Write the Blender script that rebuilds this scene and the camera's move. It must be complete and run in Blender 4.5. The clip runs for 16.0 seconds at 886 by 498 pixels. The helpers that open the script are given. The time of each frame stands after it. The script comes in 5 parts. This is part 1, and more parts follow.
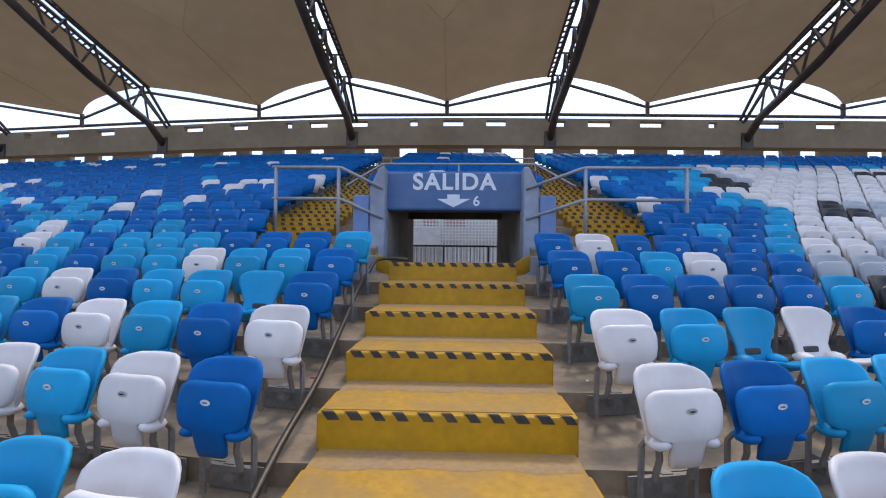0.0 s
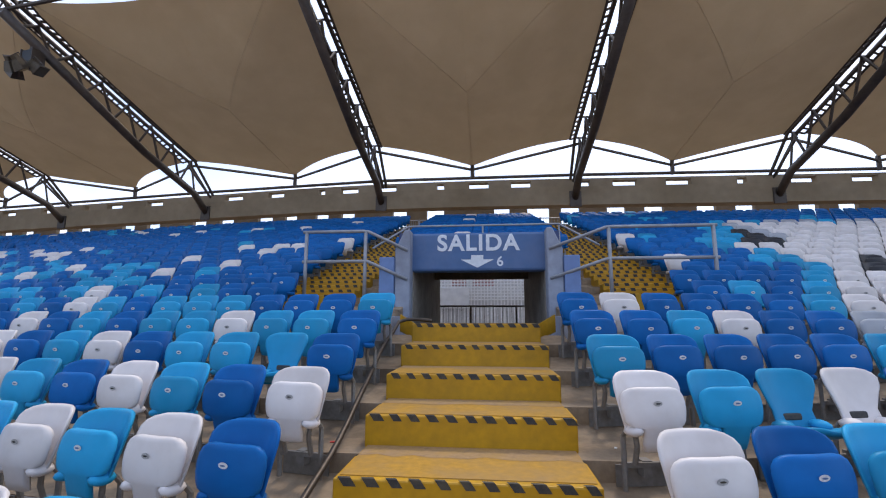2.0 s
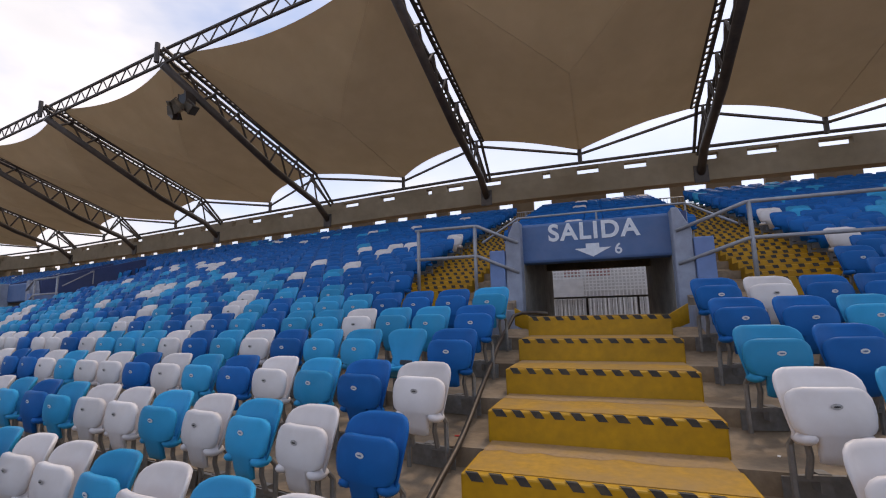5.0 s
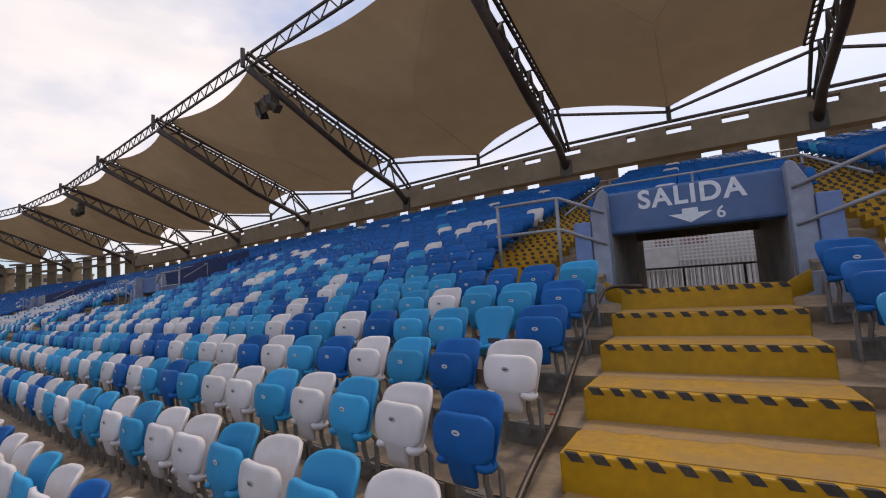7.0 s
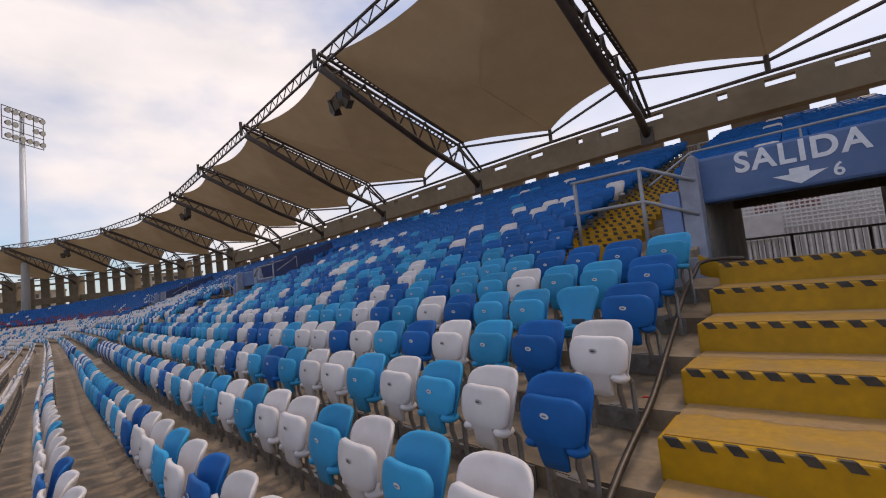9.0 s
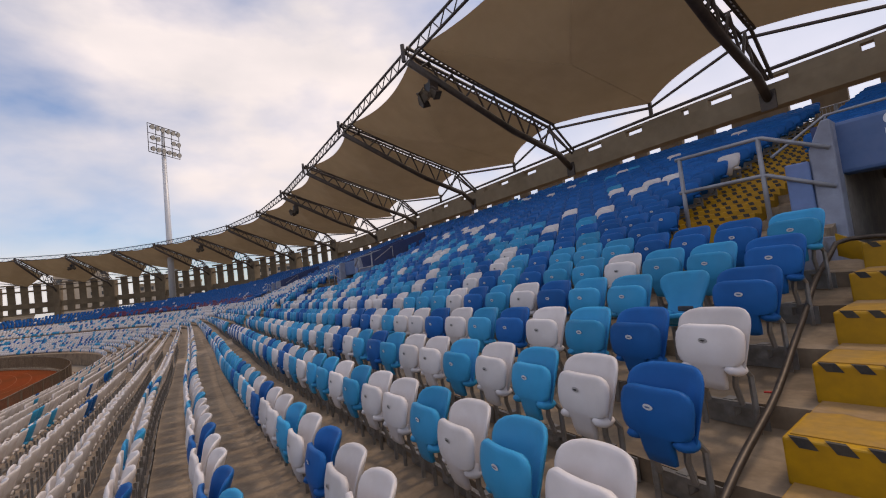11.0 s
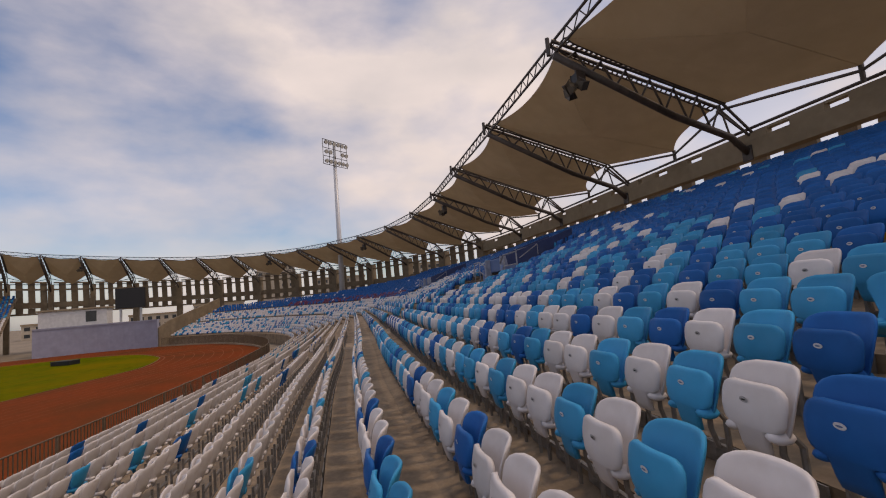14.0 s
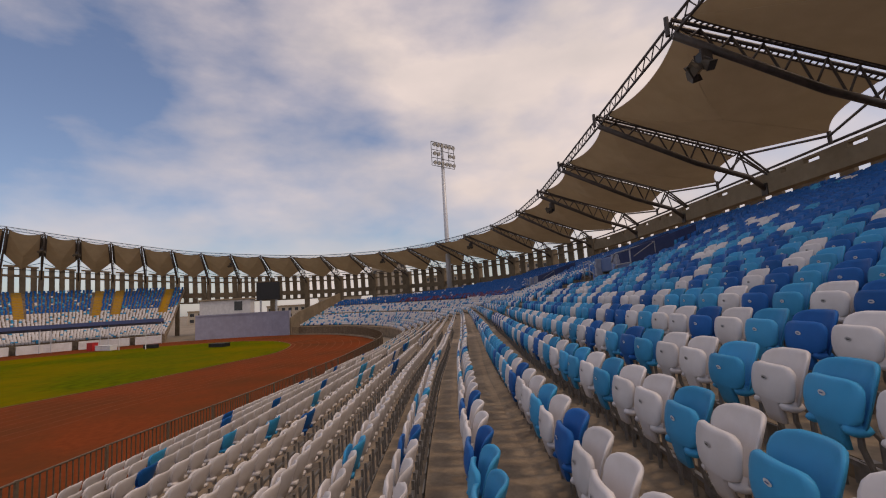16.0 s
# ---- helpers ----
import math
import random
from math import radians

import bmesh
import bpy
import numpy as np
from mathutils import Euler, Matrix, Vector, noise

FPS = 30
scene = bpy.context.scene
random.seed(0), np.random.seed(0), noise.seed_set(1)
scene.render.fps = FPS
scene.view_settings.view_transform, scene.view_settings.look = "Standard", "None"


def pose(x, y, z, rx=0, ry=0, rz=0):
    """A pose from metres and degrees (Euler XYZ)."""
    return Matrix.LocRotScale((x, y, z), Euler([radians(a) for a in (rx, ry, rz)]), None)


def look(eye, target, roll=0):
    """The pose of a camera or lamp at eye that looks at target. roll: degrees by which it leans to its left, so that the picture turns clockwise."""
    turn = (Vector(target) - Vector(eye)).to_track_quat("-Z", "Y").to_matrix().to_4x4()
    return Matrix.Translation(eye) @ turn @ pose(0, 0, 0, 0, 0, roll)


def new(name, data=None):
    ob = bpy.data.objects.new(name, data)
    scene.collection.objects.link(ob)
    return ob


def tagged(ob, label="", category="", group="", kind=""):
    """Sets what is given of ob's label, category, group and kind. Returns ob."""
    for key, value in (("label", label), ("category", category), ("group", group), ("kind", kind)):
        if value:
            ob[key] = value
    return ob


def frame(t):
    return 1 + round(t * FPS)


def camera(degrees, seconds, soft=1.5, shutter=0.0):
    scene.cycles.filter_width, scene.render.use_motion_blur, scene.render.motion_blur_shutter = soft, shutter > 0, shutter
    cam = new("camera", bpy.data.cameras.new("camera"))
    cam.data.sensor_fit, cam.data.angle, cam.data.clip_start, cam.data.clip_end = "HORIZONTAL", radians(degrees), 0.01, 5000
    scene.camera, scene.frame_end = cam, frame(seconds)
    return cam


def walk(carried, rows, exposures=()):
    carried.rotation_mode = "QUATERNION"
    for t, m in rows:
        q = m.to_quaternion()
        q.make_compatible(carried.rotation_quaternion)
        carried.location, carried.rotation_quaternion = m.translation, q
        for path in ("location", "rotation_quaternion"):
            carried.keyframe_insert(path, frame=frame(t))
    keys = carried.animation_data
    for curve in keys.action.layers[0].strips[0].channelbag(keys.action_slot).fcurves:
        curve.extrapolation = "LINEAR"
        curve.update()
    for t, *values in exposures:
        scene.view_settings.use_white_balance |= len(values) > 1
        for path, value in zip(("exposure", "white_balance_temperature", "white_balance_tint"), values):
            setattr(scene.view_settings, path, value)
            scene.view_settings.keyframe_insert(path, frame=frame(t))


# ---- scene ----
# Time, the eye's small drift from its spot over the aisle steps, then its turn in degrees.
ROWS = [
    (0.0, 0.024, 0.071, -0.019, 91.22, -0.55, 0.15),
    (0.5, 0.064, 0.035, -0.018, 93.34, -0.39, 1.05),
    (1.0, 0.091, 0.012, -0.017, 95.38, -0.29, 2.00),
    (1.5, 0.109, -0.002, -0.017, 97.28, -0.20, 2.96),
    (2.0, 0.118, -0.008, -0.016, 98.90, -0.07, 3.98),
    (2.5, 0.120, -0.007, -0.015, 100.03, 0.14, 5.27),
    (3.0, 0.116, -0.000, -0.014, 100.49, 0.38, 7.19),
    (3.5, 0.108, 0.010, -0.014, 100.29, 0.58, 9.73),
    (4.0, 0.096, 0.023, -0.013, 99.69, 0.78, 12.54),
    (6.5, 0.019, 0.096, -0.007, 96.38, 2.72, 25.97),
    (7.0, 0.005, 0.106, -0.006, 95.89, 3.30, 28.48),
    (7.5, -0.007, 0.115, -0.005, 95.47, 3.88, 30.96),
    (8.0, -0.016, 0.120, -0.004, 95.14, 4.49, 33.41),
    (8.5, -0.022, 0.123, -0.003, 94.82, 5.09, 35.84),
    (9.0, -0.026, 0.122, -0.003, 94.51, 5.59, 38.32),
    (11.5, 0.002, 0.085, -0.009, 94.24, 6.07, 53.22),
    (12.0, 0.016, 0.074, -0.013, 94.45, 5.88, 56.30),
    (12.5, 0.032, 0.062, -0.018, 94.68, 5.58, 59.42),
    (13.0, 0.049, 0.053, -0.025, 94.96, 5.32, 62.48),
    (13.5, 0.067, 0.045, -0.033, 95.30, 5.06, 65.51),
    (14.0, 0.086, 0.041, -0.043, 95.66, 4.72, 68.57),
    (14.5, 0.104, 0.042, -0.056, 96.00, 4.38, 71.77),
    (15.0, 0.121, 0.048, -0.070, 96.22, 4.06, 75.17),
    (15.5, 0.136, 0.063, -0.088, 96.34, 3.69, 78.66),
    (16.0, 0.147, 0.087, -0.108, 96.49, 3.28, 82.15),
]
EYE = (0.0, 0.0, 5.4)
cam = camera(89.6, 16.0, soft=1.1)
walk(cam, [(t, pose(EYE[0] + x, EYE[1] + y, EYE[2] + z, rx, ry, rz)) for t, x, y, z, rx, ry, rz in ROWS],
     exposures=[(0.0, -0.45, 6650, 13), (2.5, -0.6, 7100, 15), (4.2, -0.87, 7550, 17), (6.3, -1.05, 7900, 19), (9.0, -1.16, 8150, 20), (11.5, -1.26, 8350, 22), (13.0, -1.42, 8600, 23), (16.0, -1.6, 8950, 25)])

# ---- light ----
SUN_ELEVATION, SUN_TURN = 58.0, 25.0
world = bpy.data.worlds.new("sky")
scene.world = world
world.use_nodes = True
wn, wl = world.node_tree.nodes, world.node_tree.links
wn.clear()
sky = wn.new("ShaderNodeTexSky")
sky.sky_type, sky.sun_disc = "NISHITA", False
sky.sun_elevation, sky.sun_rotation = radians(SUN_ELEVATION), radians(SUN_TURN)
sky.altitude, sky.air_density, sky.dust_density = 50, 1.0, 1.5
coord = wn.new("ShaderNodeTexCoord")
squash = wn.new("ShaderNodeMapping")
squash.inputs["Scale"].default_value = (1.0, 1.0, 2.2)
squash.inputs["Rotation"].default_value = (0, 0, radians(-40))
squash.inputs["Location"].default_value = (4.3, 2.1, 1.7)
wl.new(coord.outputs["Generated"], squash.inputs["Vector"])
cloud = wn.new("ShaderNodeTexNoise")
cloud.inputs["Scale"].default_value, cloud.inputs["Detail"].default_value = 1.7, 7.0
cloud.inputs["Roughness"].default_value = 0.5
wl.new(squash.outputs["Vector"], cloud.inputs["Vector"])
cover = wn.new("ShaderNodeValToRGB")
cover.color_ramp.elements[0].position, cover.color_ramp.elements[1].position = 0.40, 0.62
wl.new(cloud.outputs["Fac"], cover.inputs["Fac"])
shade = wn.new("ShaderNodeTexNoise")
shade.inputs["Scale"].default_value, shade.inputs["Detail"].default_value = 3.1, 5.0
wl.new(squash.outputs["Vector"], shade.inputs["Vector"])
cloud_tone = wn.new("ShaderNodeValToRGB")
cloud_tone.color_ramp.elements[0].position, cloud_tone.color_ramp.elements[0].color = 0.3, (12.4, 13.9, 16.2, 1)
cloud_tone.color_ramp.elements[1].position, cloud_tone.color_ramp.elements[1].color = 0.7, (16.6, 17.6, 19.6, 1)
wl.new(shade.outputs["Fac"], cloud_tone.inputs["Fac"])
blend = wn.new("ShaderNodeMix")
blend.data_type = "RGBA"
# the cloud thickens towards the side behind the stand
side = wn.new("ShaderNodeVectorMath")
side.operation = "DOT_PRODUCT"
side.inputs[1].default_value = (0.35, 0.94, 0.0)
wl.new(coord.outputs["Generated"], side.inputs[0])
thicker = wn.new("ShaderNodeMapRange")
thicker.interpolation_type = "SMOOTHSTEP"
thicker.inputs["From Min"].default_value, thicker.inputs["From Max"].default_value = 0.1, 0.75
thicker.inputs["To Max"].default_value = 0.62
wl.new(side.outputs["Value"], thicker.inputs["Value"])
most = wn.new("ShaderNodeMath")
most.operation = "MAXIMUM"
wl.new(cover.outputs["Color"], most.inputs[0])
wl.new(thicker.outputs["Result"], most.inputs[1])
wl.new(most.outputs["Value"], blend.inputs["Factor"])
clear = wn.new("ShaderNodeMix")
clear.data_type, clear.blend_type = "RGBA", "MULTIPLY"
clear.inputs["Factor"].default_value, clear.inputs["B"].default_value = 1.0, (2.0, 2.7, 3.4, 1)
wl.new(sky.outputs["Color"], clear.inputs["A"])
wl.new(clear.outputs["Result"], blend.inputs["A"])
wl.new(cloud_tone.outputs["Color"], blend.inputs["B"])
back = wn.new("ShaderNodeBackground")
back.inputs["Strength"].default_value = 0.13
wl.new(blend.outputs["Result"], back.inputs["Color"])
out = wn.new("ShaderNodeOutputWorld")
wl.new(back.outputs["Background"], out.inputs["Surface"])

sun = new("sun", bpy.data.lights.new("sun", "SUN"))
sun.data.energy, sun.data.angle, sun.data.color = 2.5, radians(10.0), (1.0, 0.91, 0.77)
az = radians(SUN_TURN)
sun_way = Vector((math.sin(az) * math.cos(radians(SUN_ELEVATION)), math.cos(az) * math.cos(radians(SUN_ELEVATION)), math.sin(radians(SUN_ELEVATION))))
sun.matrix_world = look(sun_way * 100, (0, 0, 0))


# ---- materials ----
def material(name, colour, rough=0.6, metal=0.0, grain=30.0, vary=0.15, stain=None, stain_scale=1.2, stain_amount=0.5, bump=0.0, each=0.0, spec=0.5):
    m = bpy.data.materials.new(name)
    m.use_nodes = True
    n, l = m.node_tree.nodes, m.node_tree.links
    b = n["Principled BSDF"]
    b.inputs["Roughness"].default_value, b.inputs["Metallic"].default_value = rough, metal
    b.inputs["Specular IOR Level"].default_value = spec
    tc = n.new("ShaderNodeTexCoord")
    geo = n.new("ShaderNodeNewGeometry")
    fine = n.new("ShaderNodeTexNoise")
    fine.inputs["Scale"].default_value, fine.inputs["Detail"].default_value = grain, 4.0
    l.new(geo.outputs["Position"], fine.inputs["Vector"])
    lo = tuple(c * (1 - vary) for c in colour)
    hi = tuple(min(1.0, c * (1 + vary)) for c in colour)
    ramp = n.new("ShaderNodeValToRGB")
    ramp.color_ramp.elements[0].color, ramp.color_ramp.elements[1].color = (*lo, 1), (*hi, 1)
    ramp.color_ramp.elements[0].position, ramp.color_ramp.elements[1].position = 0.3, 0.7
    l.new(fine.outputs["Fac"], ramp.inputs["Fac"])
    result = ramp.outputs["Color"]
    if stain:
        broad = n.new("ShaderNodeTexNoise")
        broad.inputs["Scale"].default_value, broad.inputs["Detail"].default_value = stain_scale, 6.0
        broad.inputs["Roughness"].default_value = 0.62
        l.new(geo.outputs["Position"], broad.inputs["Vector"])
        sel = n.new("ShaderNodeMapRange")
        sel.inputs["From Min"].default_value, sel.inputs["From Max"].default_value = 0.42, 0.68
        sel.inputs["To Max"].default_value = stain_amount
        l.new(broad.outputs["Fac"], sel.inputs["Value"])
        mix = n.new("ShaderNodeMix")
        mix.data_type = "RGBA"
        mix.inputs["B"].default_value = (*stain, 1)
        l.new(sel.outputs["Result"], mix.inputs["Factor"])
        l.new(result, mix.inputs["A"])
        result = mix.outputs["Result"]
    if each:
        info = n.new("ShaderNodeObjectInfo")
        isl = n.new("ShaderNodeMath")
        isl.operation = "ADD"
        l.new(info.outputs["Random"], isl.inputs[0])
        l.new(geo.outputs["Random Per Island"], isl.inputs[1])
        wrap = n.new("ShaderNodeMath")
        wrap.operation = "FRACT"
        l.new(isl.outputs["Value"], wrap.inputs[0])
        span = n.new("ShaderNodeMapRange")
        span.inputs["To Min"].default_value, span.inputs["To Max"].default_value = 1 - each, 1 + each
        l.new(wrap.outputs["Value"], span.inputs["Value"])
        hsv = n.new("ShaderNodeHueSaturation")
        l.new(span.outputs["Result"], hsv.inputs["Value"])
        l.new(result, hsv.inputs["Color"])
        result = hsv.outputs["Color"]
    l.new(result, b.inputs["Base Color"])
    if bump:
        bp = n.new("ShaderNodeBump")
        bp.inputs["Strength"].default_value, bp.inputs["Distance"].default_value = bump, 0.01
        l.new(fine.outputs["Fac"], bp.inputs["Height"])
        l.new(bp.outputs["Normal"], b.inputs["Normal"])
    return m


M_CONCRETE = material("concrete", (0.305, 0.226, 0.152), 0.72, grain=18, vary=0.14, stain=(0.122, 0.084, 0.053), stain_scale=1.5, stain_amount=0.85, bump=0.25)
M_BEAM = material("weathered_concrete", (0.32, 0.255, 0.178), 0.85, grain=2.5, vary=0.1, stain=(0.21, 0.155, 0.095), stain_scale=0.4, stain_amount=0.55, bump=0.1)
M_YELLOW = material("yellow_step_paint", (0.48, 0.25, 0.0), 0.55, grain=14, vary=0.12, stain=(0.33, 0.175, 0.003), stain_scale=3.0, stain_amount=0.6, bump=0.1)
M_TREAD = material("worn_yellow_tread", (0.41, 0.215, 0.018), 0.7, grain=20, vary=0.15, stain=(0.29, 0.175, 0.065), stain_scale=2.6, stain_amount=0.85, bump=0.2)
M_BARE = material("bare_worn_tread", (0.30, 0.19, 0.095), 0.8, grain=22, vary=0.16, stain=(0.36, 0.21, 0.05), stain_scale=3.2, stain_amount=0.8, bump=0.2)
M_BLACK = material("black_tape", (0.03, 0.03, 0.032), 0.7, grain=60, vary=0.3, stain=(0.10, 0.08, 0.05), stain_scale=9, stain_amount=0.6)
SEAT_BLUE = material("royal_blue_plastic", (0.0, 0.110, 0.355), 0.42, grain=5, vary=0.1, stain=(0.003, 0.09, 0.29), stain_scale=4, stain_amount=0.6, each=0.16, spec=0.11)
SEAT_CYAN = material("sky_blue_plastic", (0.006, 0.288, 0.535), 0.42, grain=5, vary=0.08, stain=(0.03, 0.275, 0.49), stain_scale=3, stain_amount=0.55, each=0.18, spec=0.12)
SEAT_WHITE = material("white_plastic", (0.66, 0.625, 0.622), 0.4, grain=5, vary=0.05, stain=(0.56, 0.51, 0.49), stain_scale=3.5, stain_amount=0.55, each=0.09, spec=0.3)
SEAT_BLACK = material("black_plastic", (0.02, 0.021, 0.025), 0.4, grain=5, vary=0.1, each=0.2, spec=0.3)
SEAT_GREY = material("grey_plastic", (0.36, 0.38, 0.42), 0.4, grain=5, vary=0.06, each=0.1, spec=0.3)
SEAT_WINE = material("wine_plastic", (0.16, 0.03, 0.07), 0.4, grain=5, vary=0.1, each=0.15, spec=0.3)
SEATS = dict(b=SEAT_BLUE, c=SEAT_CYAN, w=SEAT_WHITE, k=SEAT_BLACK, g=SEAT_GREY, m=SEAT_WINE)
M_BRACKET = material("galvanised_steel", (0.25, 0.245, 0.24), 0.5, 0.6, grain=25, vary=0.15, stain=(0.2, 0.16, 0.12), stain_scale=6, stain_amount=0.4)
M_RAIL = material("grey_painted_rail", (0.30, 0.32, 0.36), 0.45, 0.2, grain=12, vary=0.1, stain=(0.22, 0.2, 0.19), stain_scale=5, stain_amount=0.4)
M_TRUSS = material("dark_steel_paint", (0.075, 0.062, 0.057), 0.5, 0.3, grain=8, vary=0.15, stain=(0.15, 0.12, 0.10), stain_scale=1.5, stain_amount=0.5)
M_PORTAL_BLUE = material("blue_wall_paint", (0.066, 0.145, 0.315), 0.6, grain=7, vary=0.08, stain=(0.12, 0.18, 0.33), stain_scale=1.8, stain_amount=0.6, bump=0.08)
M_PORTAL_GREY = material("grey_wall_paint", (0.29, 0.33, 0.42), 0.7, grain=8, vary=0.1, stain=(0.18, 0.19, 0.23), stain_scale=2.2, stain_amount=0.6, bump=0.12)
M_TUNNEL = material("tunnel_concrete", (0.34, 0.30, 0.26), 0.85, grain=7, vary=0.15, stain=(0.15, 0.14, 0.125), stain_scale=1.2, stain_amount=0.7, bump=0.15)
M_CHEEK = material("pale_blue_paint", (0.14, 0.235, 0.46), 0.6, grain=7, vary=0.08, stain=(0.14, 0.20, 0.40), stain_scale=2.0, stain_amount=0.6)
M_OUTER = material("grey_street_wall", (0.62, 0.61, 0.6), 0.85, grain=2, vary=0.1)
M_NAVY = material("navy_wall_paint", (0.03, 0.055, 0.16), 0.6, grain=5, vary=0.12, stain=(0.05, 0.07, 0.15), stain_scale=1.5, stain_amount=0.6)
M_LETTER = material("white_lettering", (0.72, 0.77, 0.84), 0.6, grain=15, vary=0.08)
M_LABEL = material("seat_label", (0.66, 0.68, 0.7), 0.45, grain=90, vary=0.15)
M_PALE_LABEL = material("faded_seat_label", (0.42, 0.41, 0.41), 0.45, grain=90, vary=0.3)
M_GRASS = material("grass", (0.084, 0.102, 0.0), 0.9, grain=1.2, vary=0.25, stain=(0.19, 0.125, 0.0), stain_scale=0.07, stain_amount=0.9, bump=0.2, spec=0.02)
M_TRACK = material("red_track", (0.20, 0.043, 0.013), 0.85, grain=3, vary=0.15, stain=(0.12, 0.04, 0.014), stain_scale=0.13, stain_amount=0.95, bump=0.1, spec=0.02)
M_LINE = material("track_line", (0.235, 0.07, 0.03), 0.8, grain=6, vary=0.15, spec=0.08)
M_KERB = material("pale_kerb", (0.15, 0.085, 0.035), 0.85, grain=3, vary=0.2, stain=(0.30, 0.22, 0.13), stain_scale=0.25, stain_amount=0.7)
M_GROUND = material("dusty_ground", (0.28, 0.23, 0.18), 0.9, grain=0.4, vary=0.2, stain=(0.2, 0.17, 0.13), stain_scale=0.03, stain_amount=0.7, spec=0.08)
M_FENCE = material("brown_fence_steel", (0.17, 0.125, 0.085), 0.55, 0.3, grain=10, vary=0.2)
M_WHITE = material("white_paint", (0.72, 0.72, 0.72), 0.6, grain=6, vary=0.06, stain=(0.5, 0.48, 0.45), stain_scale=1, stain_amount=0.4)
M_POLE = material("grey_pole", (0.55, 0.57, 0.6), 0.45, 0.2, grain=3, vary=0.06)
M_PINK = material("pinkish_red_paint", (0.5, 0.26, 0.26), 0.7)
M_LATTICE = material("grey_white_lattice", (0.8, 0.8, 0.79), 0.7, grain=6, vary=0.1)
M_RED = material("red_paint", (0.5, 0.02, 0.02), 0.5)
M_SCREEN = material("dark_screen", (0.012, 0.012, 0.014), 0.5, grain=3, vary=0.2)
M_LAVENDER = material("pale_blue_wall_paint", (0.31, 0.32, 0.41), 0.8, grain=1.5, vary=0.08, stain=(0.25, 0.25, 0.31), stain_scale=0.4, stain_amount=0.6)
# Facade darker than the beam: shade under the roof put into the colour.
M_LOUVRE = material("louvre_panel", (0.19, 0.145, 0.095), 0.8, grain=1.5, vary=0.15, each=0.1)
M_COLUMN = material("shaded_facade_concrete", (0.23, 0.175, 0.115), 0.85, grain=1.5, vary=0.12, stain=(0.13, 0.095, 0.06), stain_scale=0.5, stain_amount=0.7)
M_BUILDING = material("far_building_plaster", (0.42, 0.36, 0.29), 0.85, grain=0.8, vary=0.12, each=0.2)
M_DARKGLASS = material("dark_window_glass", (0.04, 0.045, 0.05), 0.2, grain=2, vary=0.2)
M_LAMP = material("floodlight_glass", (0.5, 0.49, 0.46), 0.25, grain=20, vary=0.1)
M_CASING = material("tan_lamp_casing", (0.085, 0.066, 0.045), 0.5, 0.3, grain=12, vary=0.2, stain=(0.12, 0.1, 0.08), stain_scale=4, stain_amount=0.5)
M_RUST = material("dark_handrail_steel", (0.07, 0.055, 0.045), 0.45, 0.5, grain=20, vary=0.2)


def membrane():
    m = material("roof_membrane", (0.455, 0.345, 0.222), 0.7, grain=0.9, vary=0.06, stain=(0.37, 0.275, 0.165), stain_scale=0.35, stain_amount=0.7)
    n, l = m.node_tree.nodes, m.node_tree.links
    b = n["Principled BSDF"]
    thin = n.new("ShaderNodeBsdfTranslucent")
    thin.inputs["Color"].default_value = (0.40, 0.295, 0.18, 1)
    both = n.new("ShaderNodeMixShader")
    both.inputs["Fac"].default_value = 0.14
    l.new(b.outputs["BSDF"], both.inputs[1])
    l.new(thin.outputs["BSDF"], both.inputs[2])
    l.new(both.outputs["Shader"], n["Material Output"].inputs["Surface"])
    return m


M_MEMBRANE = membrane()
M_SEAM = material("membrane_seam", (0.50, 0.39, 0.26), 0.8, grain=4, vary=0.1)


# ---- mesh helpers ----
def box(bm, m, size, bevel=0.0):
    """A box of that size, centred, at the pose m."""
    v = bmesh.ops.create_cube(bm, size=1.0, matrix=m @ Matrix.Diagonal((*size, 1)))["verts"]
    if bevel:
        edges = list({e for x in v for e in x.link_edges})
        bmesh.ops.bevel(bm, geom=edges, offset=bevel, segments=2, affect="EDGES", profile=0.5)


def at(x, y, z, rz=0.0):
    return pose(x, y, z, 0, 0, rz)


def tube(bm, a, b, r, sides=8, r2=None):
    """A round bar from a to b."""
    a, b = Vector(a), Vector(b)
    d = b - a
    m = Matrix.Translation((a + b) / 2) @ d.to_track_quat("Z", "Y").to_matrix().to_4x4()
    bmesh.ops.create_cone(bm, cap_ends=True, segments=sides, radius1=r, radius2=r if r2 is None else r2, depth=d.length, matrix=m)


def path_tube(bm, points, r, sides=8):
    """A bent round bar along the points, with mitred joints."""
    pts = [Vector(p) for p in points]
    rings = []
    side = None
    for i, p in enumerate(pts):
        d = (pts[min(i + 1, len(pts) - 1)] - pts[max(i - 1, 0)]).normalized()
        if side is None:
            side = d.orthogonal().normalized()
        side = (side - d * side.dot(d)).normalized()
        up = d.cross(side)
        rings.append([bm.verts.new(p + r * (math.cos(2 * math.pi * j / sides) * side + math.sin(2 * math.pi * j / sides) * up)) for j in range(sides)])
    for a, b in zip(rings, rings[1:]):
        for j in range(sides):
            bm.faces.new((a[j], a[(j + 1) % sides], b[(j + 1) % sides], b[j]))
    bm.faces.new(rings[0][::-1])
    bm.faces.new(rings[-1])


def mesh_of(name, bm, mat, smooth=False):
    me = bpy.data.meshes.new(name)
    bmesh.ops.recalc_face_normals(bm, faces=bm.faces)
    bm.to_mesh(me)
    bm.free()
    me.materials.append(mat)
    if smooth:
        for p in me.polygons:
            p.use_smooth = True
    return me


